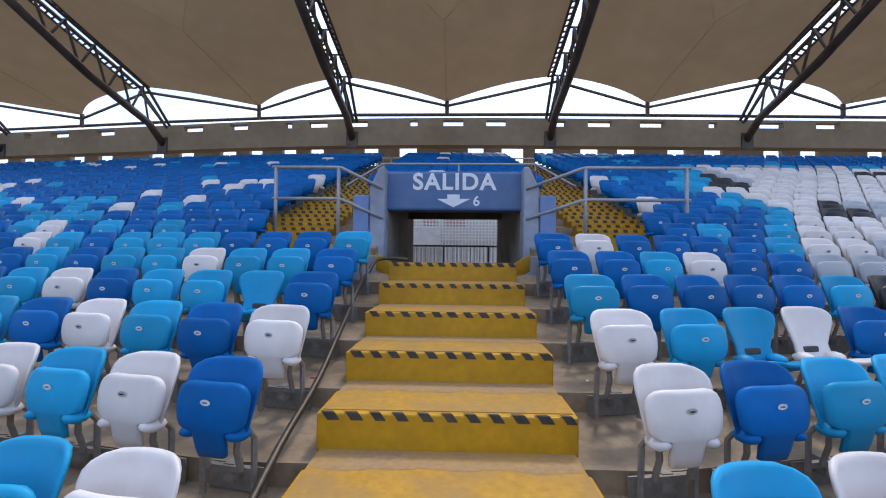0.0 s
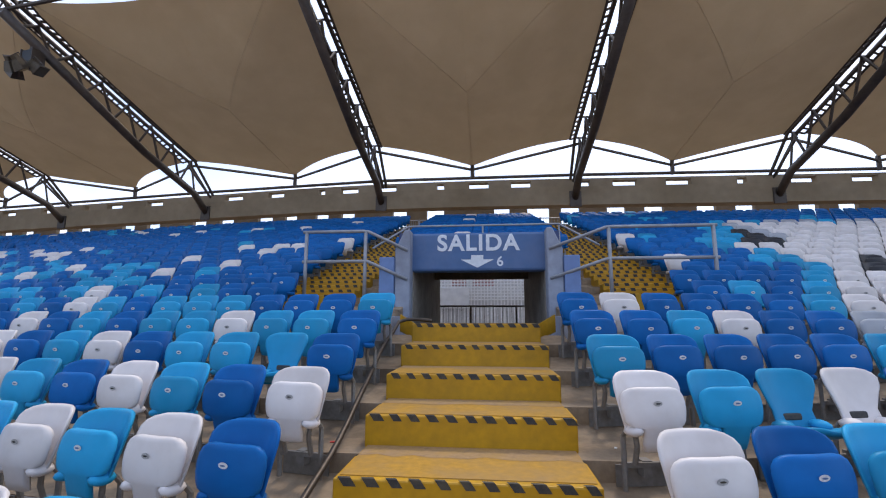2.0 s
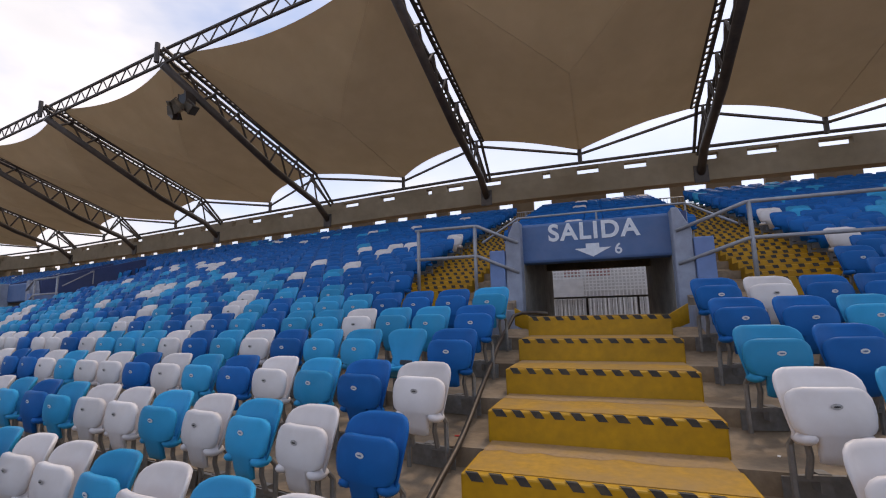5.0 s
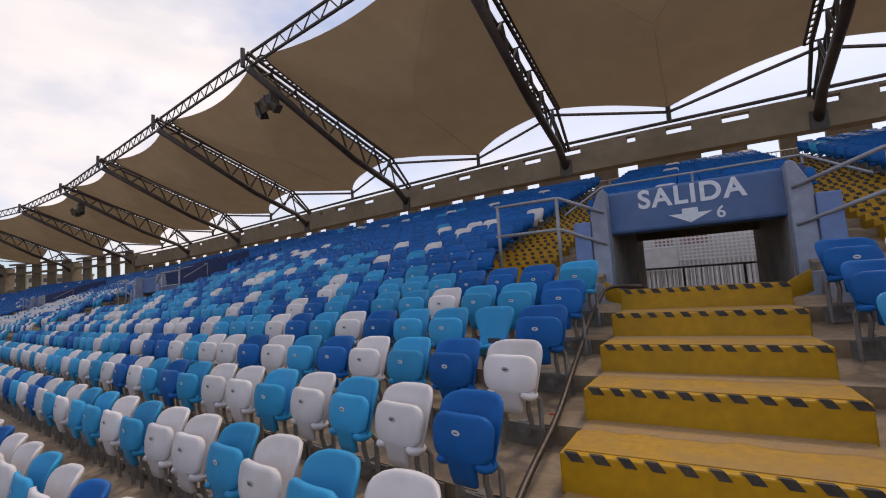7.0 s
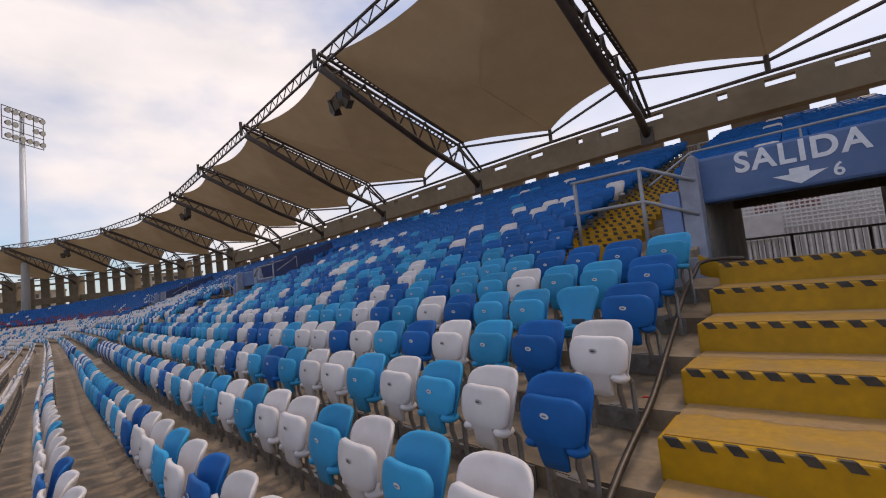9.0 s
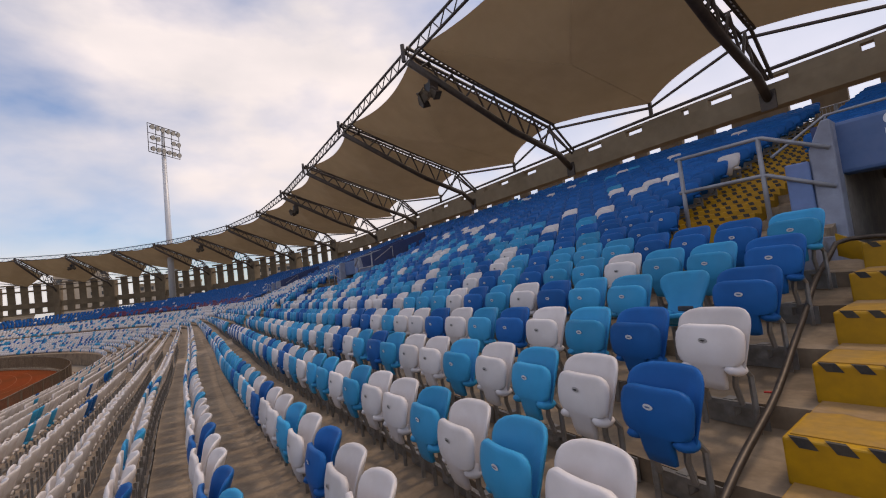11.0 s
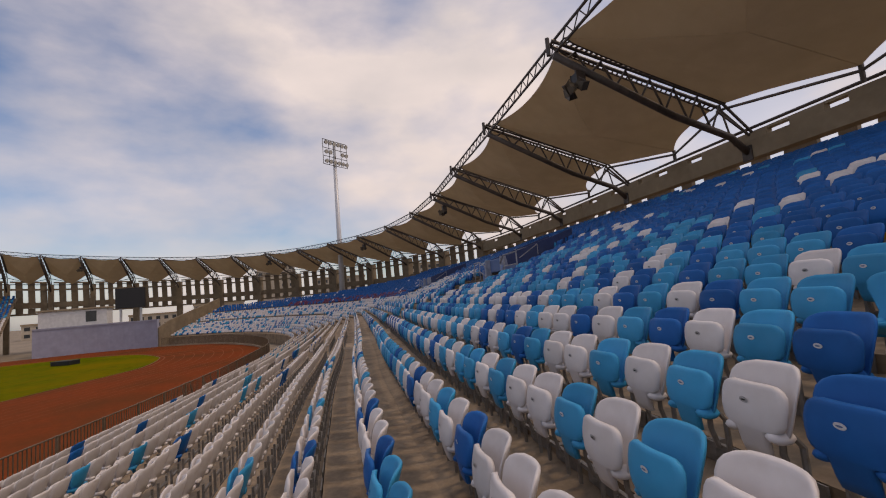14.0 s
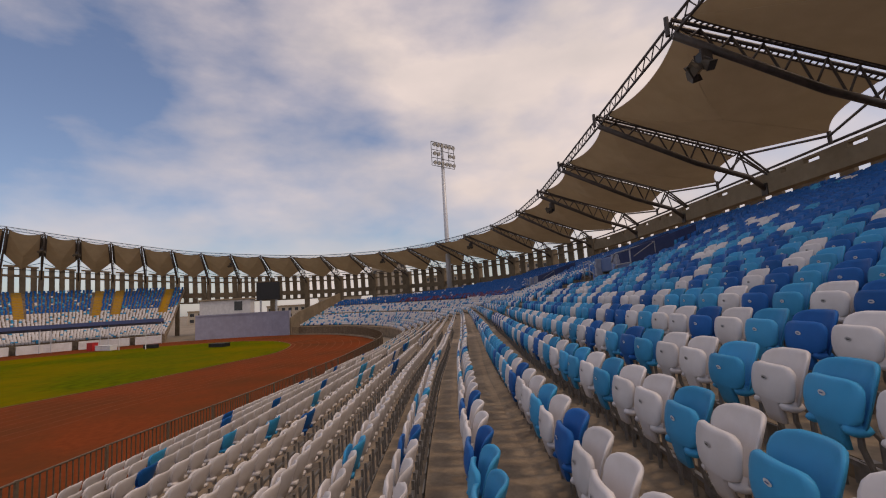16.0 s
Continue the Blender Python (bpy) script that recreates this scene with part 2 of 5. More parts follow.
def part(name, bm, mat, parent=None, label="", smooth=False):
    ob = new(name, mesh_of(name, bm, mat, smooth))
    if parent is not None:
        ob.parent = parent
    if label:
        ob["label"] = label
    return ob


def thing(name, m, label, category, group="", kind=""):
    ob = new(name)
    ob.empty_display_size = 0.2
    ob.matrix_world = m
    return tagged(ob, label, category, group, kind)


def hashed(*k):
    """A steady random number from whole numbers."""
    v = 2166136261
    for x in k:
        v = ((v ^ (int(x) & 0xffff)) * 16777619) & 0xffffffff
        v ^= v >> 13
    v = (v * 0x5bd1e995) & 0xffffffff
    return ((v ^ (v >> 15)) & 0xffffff) / 0xffffff


# ---- plan ----
ROW, RISE = 0.736, 0.23                   # a terrace's depth and height
EDGE_Y, EDGE_Z = 2.58, 4.154              # front edge and level of the terrace before the first full yellow step
FIRST_ROW, LAST_ROW = -12, 22
AISLE = 0.04                              # the stair's middle
FENCE_V, TIP_V, BEAM_V = -11.6, 8.2, 18.5
BAY = 10.0

# The stand's line, seen from above: straight past the stair, a slight outward turn, then the end curve and the far side.
# Each stretch: length, total turn to the field's side in degrees.
STRETCHES = [(63.0, 0.0), (17.8, -9.5), (33.2, 0.0), (19.0, 17.0), (23.0, 19.0), (44.0, 66.0), (34.0, 31.0), (50.0, 57.0), (30.0, 0.0)]
LINE = []
px, py, heading, run = 66.0, EDGE_Y, math.pi, 0.0
for length, turn in STRETCHES:
    n_steps = max(2, int(length / 0.5))
    for i in range(n_steps):
        LINE.append((run, px, py, heading))
        heading += radians(turn) / n_steps
        px += math.cos(heading) * length / n_steps
        py += math.sin(heading) * length / n_steps
        run += length / n_steps
LINE.append((run, px, py, heading))
LINE = np.array(LINE)
S_STAIR = 66.0 - AISLE
S_END = LINE[-1, 0]


def on_line(s):
    return [float(np.interp(s, LINE[:, 0], LINE[:, i])) for i in (1, 2, 3)]


def splay(s, v):
    """How far the lower rows swing outward on both sides of the stair."""
    d = s - S_STAIR
    if d > 0:
        out = float(np.interp(d, (0.7, 1.3, 2.9, 4.4, 8.0, 15.0, 30.0, 50.0, 75.0, 105.0), (0.0, 0.09, 0.36, 0.50, 0.75, 1.05, 1.25, 1.4, 1.0, 0.0)))
    else:
        out = float(np.interp(-d, (0.7, 1.3, 3.2, 8.0, 20.0, 40.0), (0.0, 0.1, 0.5, 1.1, 1.5, 1.5)))
    if d > 0 and v < -4.0:
        low = min(1.0, (-4.0 - v) / 6.0)
        out += low * (float(np.interp(d, (8.0, 15.0, 22.0, 33.0), (-1.1, -0.6, 0.3, 1.25))) - out) if d < 33.0 else 0.0
    t = min(1.0, max(0.0, (v - 1.5) / 11.0))
    return out * (1.0 - t * t * (3.0 - 2.0 * t))


def place(s, v, z):
    """The point at s along the stand's line, v metres outward from it, z up."""
    x, y, h = on_line(s)
    v += splay(s, v)
    return Vector((x + v * math.sin(h), y - v * math.cos(h), z))


def frame_at(s, v, z):
    """A pose at that point, x along the row towards the viewer's right when facing outward, y outward."""
    a, b = place(s - 0.3, v, z), place(s + 0.3, v, z)
    return Matrix.Translation(place(s, v, z)) @ Matrix.Rotation(math.atan2(b.y - a.y, b.x - a.x) - math.pi, 4, "Z")


def roof_frame(s, v, z):
    """A pose square to the roof's line at that point."""
    return Matrix.Translation(place(s, TIP_V + 4.4, z)) @ Matrix.Rotation(on_line(s)[2] - math.pi, 4, "Z") @ Matrix.Translation((0, v - TIP_V - 4.4, 0))


def row_frame(s, v, z):
    """A pose at the middle rows, moved so that v counts from the stand's line."""
    return frame_at(s, 5.4, z) @ Matrix.Translation((0, v - 5.4, 0))


def row_z(k):
    return EDGE_Z + k * RISE


def grow(s):
    """The roof rises slowly towards the far side."""
    return float(np.interp(s - S_STAIR, (0, 40, 70, 100, 120, 145, 175, 230), (1.0, 1.0, 1.01, 1.07, 1.14, 1.34, 1.78, 2.25)))


def roof_z(s, z):
    return 5.4 + (z - 5.4) * grow(s)


# ---- ground, field and track ----
def sheet(name, outline, z, mat, label, category):
    bm = bmesh.new()
    vs = [bm.verts.new((x, y, z)) for x, y in outline]
    bm.faces.new(vs)
    bmesh.ops.triangulate(bm, faces=bm.faces)
    return tagged(part(name, bm, mat), label, category, kind="structure")


def ring(v, s0, s1, step=2.0):
    n = max(2, int((s1 - s0) / step))
    return [tuple(place(s0 + (s1 - s0) * i / n, v, 0)[:2]) for i in range(n + 1)]


sheet("ground", [(-1500, -1500), (1500, -1500), (1500, 1500), (-1500, 1500)], -0.06, M_GROUND, "dusty brown ground reaching the horizon", "ground")
sheet("track", ring(FENCE_V + 0.6, 0, S_END), 0.0, M_TRACK, "red rubber running track round the field", "running track")
FIELD_V = FENCE_V - 11.5


def field_v(s):
    """The grass keeps further from the stand beside the straight."""
    return FIELD_V - float(np.interp(s - S_STAIR, (0.0, 28.0, 42.0, 58.0, 76.0), (10.0, 9.0, 5.0, 1.6, 0.0)))


sheet("field", [tuple(place(s, field_v(s), 0)[:2]) for s in np.linspace(0, S_END, 180)], 0.012, M_GRASS, "worn green grass of the playing field", "grass")


def strip(bm, v0, v1, z, s0, s1, step=2.0):
    n = max(1, int((s1 - s0) / step))
    last = None
    for i in range(n + 1):
        s = s0 + (s1 - s0) * i / n
        shift = field_v(s) - FIELD_V
        pair = (bm.verts.new(place(s, v0 + shift, z)), bm.verts.new(place(s, v1 + shift, z)))
        if last:
            bm.faces.new((last[0], pair[0], pair[1], last[1]))
        last = pair


bm = bmesh.new()
for i in range(9):
    v = FIELD_V + 0.5 + 1.15 * i
    strip(bm, v, v + (0.14 if i == 0 else 0.06), 0.006, 0, S_END)
tagged(part("lane_lines", bm, M_LINE), "faded pale lane lines painted on the track", "track lines", kind="structure")


bm = bmesh.new()
strip(bm, FIELD_V - 0.02, FIELD_V + 0.09, 0.03, 0, S_END)
tagged(part("field_kerb", bm, M_KERB), "pale kerb between the grass and the track", "kerb", kind="structure")


# ---- terraces ----
PORTALS = [S_STAIR, S_STAIR + 22.0, S_STAIR + 44.0]
PORTAL_HALF = 1.38
GAP = (S_STAIR + 113.0, S_STAIR + 147.0)      # no stand here: the wall with the screen


def last_row(s):
    d = s - S_STAIR
    return int(np.interp(d, (0, 44, 86, 113, 146, 147, 400), (22, 22, 12, 8, 8, 22, 22)))


def seat_z(s, k):
    """The level of a row; the stand across the field is steeper in its upper part."""
    return row_z(k) + (0.5 * RISE * max(0, k) if s > GAP[1] - 0.5 else 0.0)


def terrace_profile(k0, k1, s=0.0):
    p = [(k0 * ROW, seat_z(s, k0) - RISE + 0.085)]
    for k in range(k0, k1 + 1):
        p += [(k * ROW, seat_z(s, k)), (k * ROW + 0.42, seat_z(s, k) + 0.004), ((k + 1) * ROW, seat_z(s, k) + 0.085)]
    return p


def sweep(bm, profile, stations, close=True):
    """A strip through the profile (v, z) at each station along the line."""
    rings = [[bm.verts.new(place(s, v, z)) for v, z in profile] for s in stations]
    for a, b in zip(rings, rings[1:]):
        for i in range(len(profile) - 1):
            bm.faces.new((a[i], a[i + 1], b[i + 1], b[i]))
    if close:
        for r in (rings[0], rings[-1]):
            try:
                bm.faces.new(r)
            except ValueError:
                pass


def stations(s0, s1, step=3.0):
    n = max(1, int(math.ceil((s1 - s0) / step)))
    fine = [S_STAIR + d for d in (-8.0, -5.5, -3.2, -2.2, -1.3, 1.3, 2.1, 2.9, 4.4, 6.2, 8.0, 11.5) if s0 + 0.05 < S_STAIR + d < s1 - 0.05]
    return sorted(set([s0 + (s1 - s0) * i / n for i in range(n + 1)] + fine))


def terrace(s0, s1, k0, k1, name="terrace"):
    prof = terrace_profile(k0, k1, s0)
    base = row_z(k0) - RISE - 0.3 if k0 > FIRST_ROW else 0.0
    prof = [(prof[0][0], base)] + prof + [((k1 + 1) * ROW, seat_z(s0, k1) - 0.3)]
    bm = bmesh.new()
    sweep(bm, prof, stations(s0, s1))
    return tagged(part(name, bm, M_CONCRETE), "stained grey concrete seating terrace with stepped rows", "terrace", kind="structure")


cuts = [0.0]
for s in PORTALS:
    cuts += [s - PORTAL_HALF, s + PORTAL_HALF]
cuts += [S_STAIR + 66.0]
for i in range(0, len(cuts), 2):
    a, b = cuts[i], cuts[i + 1]
    terrace(a, b, FIRST_ROW, 22 if a < S_STAIR + 40 else 20)
for s in PORTALS:
    terrace(s - PORTAL_HALF, s + PORTAL_HALF, FIRST_ROW, 4)
    terrace(s - PORTAL_HALF, s + PORTAL_HALF, 12, 22 if s < S_STAIR + 40 else 20)
s = S_STAIR + 66.0
while s < GAP[0]:
    e = min(GAP[0], s + 7.0)
    terrace(s, e, FIRST_ROW, last_row(s))
    s = e
terrace(GAP[1], S_END, FIRST_ROW, 22)


# ---- yellow aisle steps ----
def aisle_steps(s0, k0, k1, half):
    """Yellow blocks on the terraces of an aisle, each with a black-striped nose."""
    for k in range(k0, k1 + 1):
        top = row_z(k + 1) + 0.014
        y0 = k * ROW + 0.262
        depth = ROW - 0.262 if k < 4 else 0.5
        st = thing("aisle_step", frame_at(s0, y0, row_z(k)), "yellow painted concrete aisle step with black hazard dashes", "step", "aisle steps")
        bm = bmesh.new()
        h = top - row_z(k)
        box(bm, at(0, depth / 2, h / 2), (2 * half, depth, h), 0.012)
        part("riser_block", bm, M_YELLOW, st)
        bm = bmesh.new()
        box(bm, at(0, (ROW + 0.0) / 2 + 0.03, h + 0.002), (2 * half - 0.05, ROW - 0.06, 0.008))
        part("worn_tread", bm, M_TREAD, st, "worn dusty yellow tread paint")
        bm = bmesh.new()
        ys = [ROW * (0.60 + 0.10 * hashed(k, i, 71)) for i in range(13)]
        front = [bm.verts.new((-half + 0.03 + (2 * half - 0.06) * i / 12, y, h + 0.0072)) for i, y in enumerate(ys)]
        rear = [bm.verts.new((v.co.x, ROW - 0.01, h + 0.0072)) for v in front]
        for i in range(12):
            bm.faces.new((front[i], front[i + 1], rear[i + 1], rear[i]))
        part("bare_strip", bm, M_BARE, st, "paint worn away to tan concrete")
        n = 11
        for i in range(n):
            x = -half + (i + 0.5) * 2 * half / n + 0.012 * (hashed(k, i, 3) - 0.5)
            w = 0.075 * (0.85 + 0.3 * hashed(k, i, 5))
            bm = bmesh.new()
            lean = 0.035
            v = [bm.verts.new(q) for q in ((x - w / 2 + lean, -0.004, h - 0.042), (x + w / 2 + lean, -0.004, h - 0.042), (x + w / 2, -0.004, h + 0.008), (x - w / 2, -0.004, h + 0.008),
                                           (x - w / 2 - 0.014, 0.022, h + 0.0085), (x + w / 2 - 0.014, 0.022, h + 0.0085))]
            bm.faces.new((v[0], v[1], v[2], v[3]))
            bm.faces.new((v[3], v[2], v[5], v[4]))
            part("hazard_dash", bm, M_BLACK, st)


STEP_HALF = 0.825
aisle_steps(S_STAIR, -1, 4, STEP_HALF)


# ---- vomitory portal ----
def portal(s0, detailed):
    fr = row_frame(s0, 0, 0)
    x0 = 0.0
    p = thing("exit_portal", fr, "blue and grey painted concrete exit portal cut into the terrace", "portal")
    FACE = 8.0 - EDGE_Y
    def put(name, size, c, mat, label="", bevel=0.015):
        bm = bmesh.new()
        box(bm, at(*c), size, bevel)
        return part(name, bm, mat, p, label)
    lo, hi = 6.24, 6.95
    lintel = put("lintel", (2.5, 0.35, hi - lo), (x0, FACE + 0.175, (lo + hi) / 2), M_PORTAL_BLUE, "blue painted lintel", 0.05)
    put("tunnel_roof", (2.9, 4.4, 0.3), (x0, FACE + 0.36 + 2.2, 6.72), M_TUNNEL, "", 0)
    for sx in (-1, 1):
        put("tunnel_wall", (0.25, 4.7, 3.4), (x0 + sx * 1.32, FACE + 0.06 + 2.35, 4.85), M_TUNNEL, "", 0)
        # grey pillar with a sloping shoulder, and the blue wing beside it
        bm = bmesh.new()
        prof = [(1.20, 2.6), (1.20, 6.97), (1.30, 6.97), (1.47, 6.60), (1.47, 2.6)]
        a = [bm.verts.new((x0 + sx * x, FACE - 0.28, z)) for x, z in prof]
        b = [bm.verts.new((x0 + sx * x, FACE + 0.05, z)) for x, z in prof]
        bm.faces.new(a), bm.faces.new(b[::-1])
        for i in range(len(prof)):
            bm.faces.new((a[i], a[(i + 1) % 5], b[(i + 1) % 5], b[i]))
        bmesh.ops.bevel(bm, geom=bm.edges[:], offset=0.015, segments=1, affect="EDGES")
        part("pillar", bm, M_PORTAL_GREY, p, "grey painted end pillar")
        bm = bmesh.new()
        high = 0.0 if detailed else 1.0
        prof = [(FACE + 0.06, 2.6), (FACE + 0.06, 6.97), (FACE + 1.2, 7.0 + 0.35 * high), (FACE + 3.7, 7.15 + 1.0 * high), (FACE + 3.7, 2.6)]
        a = [bm.verts.new((x0 + sx * 1.27, v, z)) for v, z in prof]
        b = [bm.verts.new((x0 + sx * 1.47, v, z)) for v, z in prof]
        bm.faces.new(a), bm.faces.new(b[::-1])
        for i in range(len(prof)):
            bm.faces.new((a[i], a[(i + 1) % 5], b[(i + 1) % 5], b[i]))
        part("upper_wall", bm, M_NAVY, p, "navy blue parapet beside the tunnel roof")
        put("wing_wall", (0.27, 1.9, 3.87), (x0 + sx * 1.61, FACE + 0.62, 4.535), M_CHEEK, "pale blue wing wall", 0.02)
        # side wall of the pit between the top step and the portal
        put("pit_wall", (0.16, 1.9, 1.35), (x0 + sx * 1.30, FACE - 1.1, 4.75), M_PORTAL_GREY, "", 0.01)
        if detailed:
            bm = bmesh.new()
            v = [bm.verts.new(q) for q in ((x0 + sx * 0.83, FACE - 1.78, 5.30), (x0 + sx * 1.13, FACE - 1.45, 5.45), (x0 + sx * 1.13, FACE - 1.45, 5.20), (x0 + sx * 0.83, FACE - 1.78, 5.10),
                                           (x0 + sx * 0.83, FACE - 1.70, 5.30), (x0 + sx * 1.13, FACE - 1.36, 5.45), (x0 + sx * 1.13, FACE - 1.36, 5.20), (x0 + sx * 0.83, FACE - 1.70, 5.10))]
            for f in ((0, 1, 2, 3), (7, 6, 5, 4), (0, 4, 5, 1), (3, 2, 6, 7), (1, 5, 6, 2), (0, 3, 7, 4)):
                bm.faces.new([v[i] for i in f])
            part("yellow_wing", bm, M_YELLOW, p, "yellow painted corner wing")
    put("tunnel_floor", (2.6, 14.0, 0.2), (x0, FACE + 4.0, 3.3), M_TUNNEL, "", 0)
    for i in range(8):
        put("inner_step", (1.6, 0.28, 0.24), (x0, FACE - 1.66 + 0.28 * i, 5.0 - 0.22 * i), M_CONCRETE, "", 0)
    return p, lintel


def exit_sign(p):
    FACE = 8.0 - EDGE_Y
    for text, size, x, z in (("SALIDA", 0.415, 0.0, 6.62), ("6", 0.25, 0.40, 6.33)):
        c = bpy.data.curves.new("lettering", "FONT")
        c.body, c.size, c.extrude, c.align_x, c.space_character = text, size, 0.004, "CENTER", 1.12
        c.offset = 0.011 if size > 0.3 else 0.004
        ob = new("lettering", c)
        ob.matrix_world = Matrix.Translation((0, 0, 0))
        dg = bpy.context.evaluated_depsgraph_get()
        me = bpy.data.meshes.new_from_object(ob.evaluated_get(dg))
        bpy.data.objects.remove(ob)
        me.materials.clear()
        me.materials.append(M_LETTER)
        o = new("lettering", me)
        o.parent = p
        o.matrix_basis = pose(x, FACE - 0.006, z, 90, 0, 0)
    bm = bmesh.new()
    pts = [(-0.11, 6.53), (0.11, 6.53), (0.11, 6.45), (0.30, 6.45), (0.0, 6.30), (-0.30, 6.45), (-0.11, 6.45)]
    bm.faces.new([bm.verts.new((x - 0.01, FACE - 0.008, z)) for x, z in pts])
    part("arrow", bm, M_LETTER, p, "white painted downward arrow")


main_portal, _ = portal(S_STAIR, True)
exit_sign(main_portal)
for s in PORTALS[1:]:
    portal(s, False)


# ---- ring beam, columns and trusses ----
def ring_box(name, v0, v1, z0, z1, s0, s1, mat, label, category, step=3.0, lift=True):
    bm = bmesh.new()
    rings = []
    for s in stations(s0, s1, step):
        f = (lambda z: roof_z(s, z)) if lift else (lambda z: z)
        rings.append([bm.verts.new(place(s, v, f(z))) for v, z in ((v0, z0), (v1, z0), (v1, z1), (v0, z1))])
    for a, b in zip(rings, rings[1:]):
        for i in range(4):
            bm.faces.new((a[i], a[(i + 1) % 4], b[(i + 1) % 4], b[i]))
    bm.faces.new(rings[0]), bm.faces.new(rings[-1][::-1])
    return tagged(part(name, bm, mat), label, category, kind="structure")


TRUSS_S = [S_STAIR - 4.9 - i * 9.2 for i in range(6, -1, -1) if S_STAIR - 4.9 - i * 9.2 > 0] + [S_STAIR + 6.0]
TRUSS_S.append(TRUSS_S[-1] + BAY + 1.5)
while TRUSS_S[-1] < S_STAIR + 190:
    # the bays grow narrower round the end curve
    TRUSS_S.append(TRUSS_S[-1] + float(np.interp(TRUSS_S[-1] - S_STAIR, (80, 92, 110, 150, 165), (BAY, 8.0, 6.9, 5.3, 5.0))))
ring_box("ring_beam", BEAM_V - 0.2, BEAM_V + 0.5, 10.72, 11.62, 0, S_STAIR + 57.6, M_BEAM, "weathered concrete ring beam under the roof", "beam")
ring_box("upper_rail_beam", BEAM_V + 0.1, BEAM_V + 0.45, 11.98, 12.1, 0, S_STAIR + 57.6, M_BEAM, "thin concrete coping above the ring beam", "beam")
ring_box("top_walk", 23 * ROW, BEAM_V + 3.5, 8.9, 9.2, 0, S_STAIR + 50, M_CONCRETE, "concrete walkway behind the top row", "walkway", lift=False)


TIP_Z, NODE_Z = 16.4, 13.5


def truss(s):
    t = thing("roof_truss", roof_frame(s, 0, 0), "dark grey steel roof truss with diagonal braces", "roof truss", "roof trusses")
    g = lambda z: roof_z(s, z)
    w = 0.2
    tip, node = (TIP_V, g(TIP_Z)), (17.0, g(NODE_Z))
    low_tip, knee = (TIP_V + 0.15, g(TIP_Z - 0.6)), (14.3, g(12.95))
    for x in (-w, w):
        bm = bmesh.new()
        tube(bm, (x, *tip), (x, *node), 0.085)
        tube(bm, (x, *node), (x * 0.6, BEAM_V + 0.2, g(11.95)), 0.07)
        part("top_chord", bm, M_TRUSS, t)
    bm = bmesh.new()
    path_tube(bm, [(0, *low_tip), (0, *knee), (0, BEAM_V - 1.1, g(11.85)), (0, BEAM_V + 0.0, g(10.9))], 0.17, 10)
    part("bottom_chord", bm, M_TRUSS, t, smooth=True)
    n = 7
    for i in range(n):
        a = i / n
        b = (i + 0.5) / n
        c = (i + 1) / n
        up = lambda q: Vector((0, tip[0] + (node[0] - tip[0]) * q, tip[1] + (node[1] - tip[1]) * q))
        def dn(q):
            v = tip[0] + (node[0] - tip[0]) * q
            if v < knee[0]:
                f = (v - low_tip[0]) / (knee[0] - low_tip[0])
                return Vector((0, max(v, low_tip[0]), low_tip[1] + (knee[1] - low_tip[1]) * max(f, 0)))
            f = min(1, (v - knee[0]) / (BEAM_V - 1.1 - knee[0]))
            return Vector((0, v, knee[1] + (g(11.85) - knee[1]) * f))
        bm = bmesh.new()
        tube(bm, up(a), dn(b), 0.055, 6)
        part("brace", bm, M_TRUSS, t)
        bm = bmesh.new()
        tube(bm, dn(b), up(c), 0.055, 6)
        part("brace", bm, M_TRUSS, t)
        bm = bmesh.new()
        tube(bm, up(c) + Vector((-w, 0, 0)), up(c) + Vector((w, 0, 0)), 0.045, 6)
        part("cross_bar", bm, M_TRUSS, t)
    bm = bmesh.new()
    tube(bm, (0, node[0] - 0.2, node[1] - 0.3), (0, BEAM_V + 0.1, g(11.9)), 0.06, 6)
    tube(bm, (0, BEAM_V - 1.1, g(11.85)), (0, node[0], node[1]), 0.05, 6)
    part("strut", bm, M_TRUSS, t)
    bm = bmesh.new()
    tube(bm, (0, TIP_V - 0.1, g(TIP_Z - 0.62)), (0, TIP_V - 0.1, g(TIP_Z + 0.22)), 0.1, 10)
    part("tip_post", bm, M_TRUSS, t)
    bm = bmesh.new()
    box(bm, at(0, BEAM_V - 0.24, g(11.0)), (0.55, 0.07, 0.75), 0.01)
    part("base_plate", bm, M_TRUSS, t)
    return t


for s in TRUSS_S:
    truss(s)


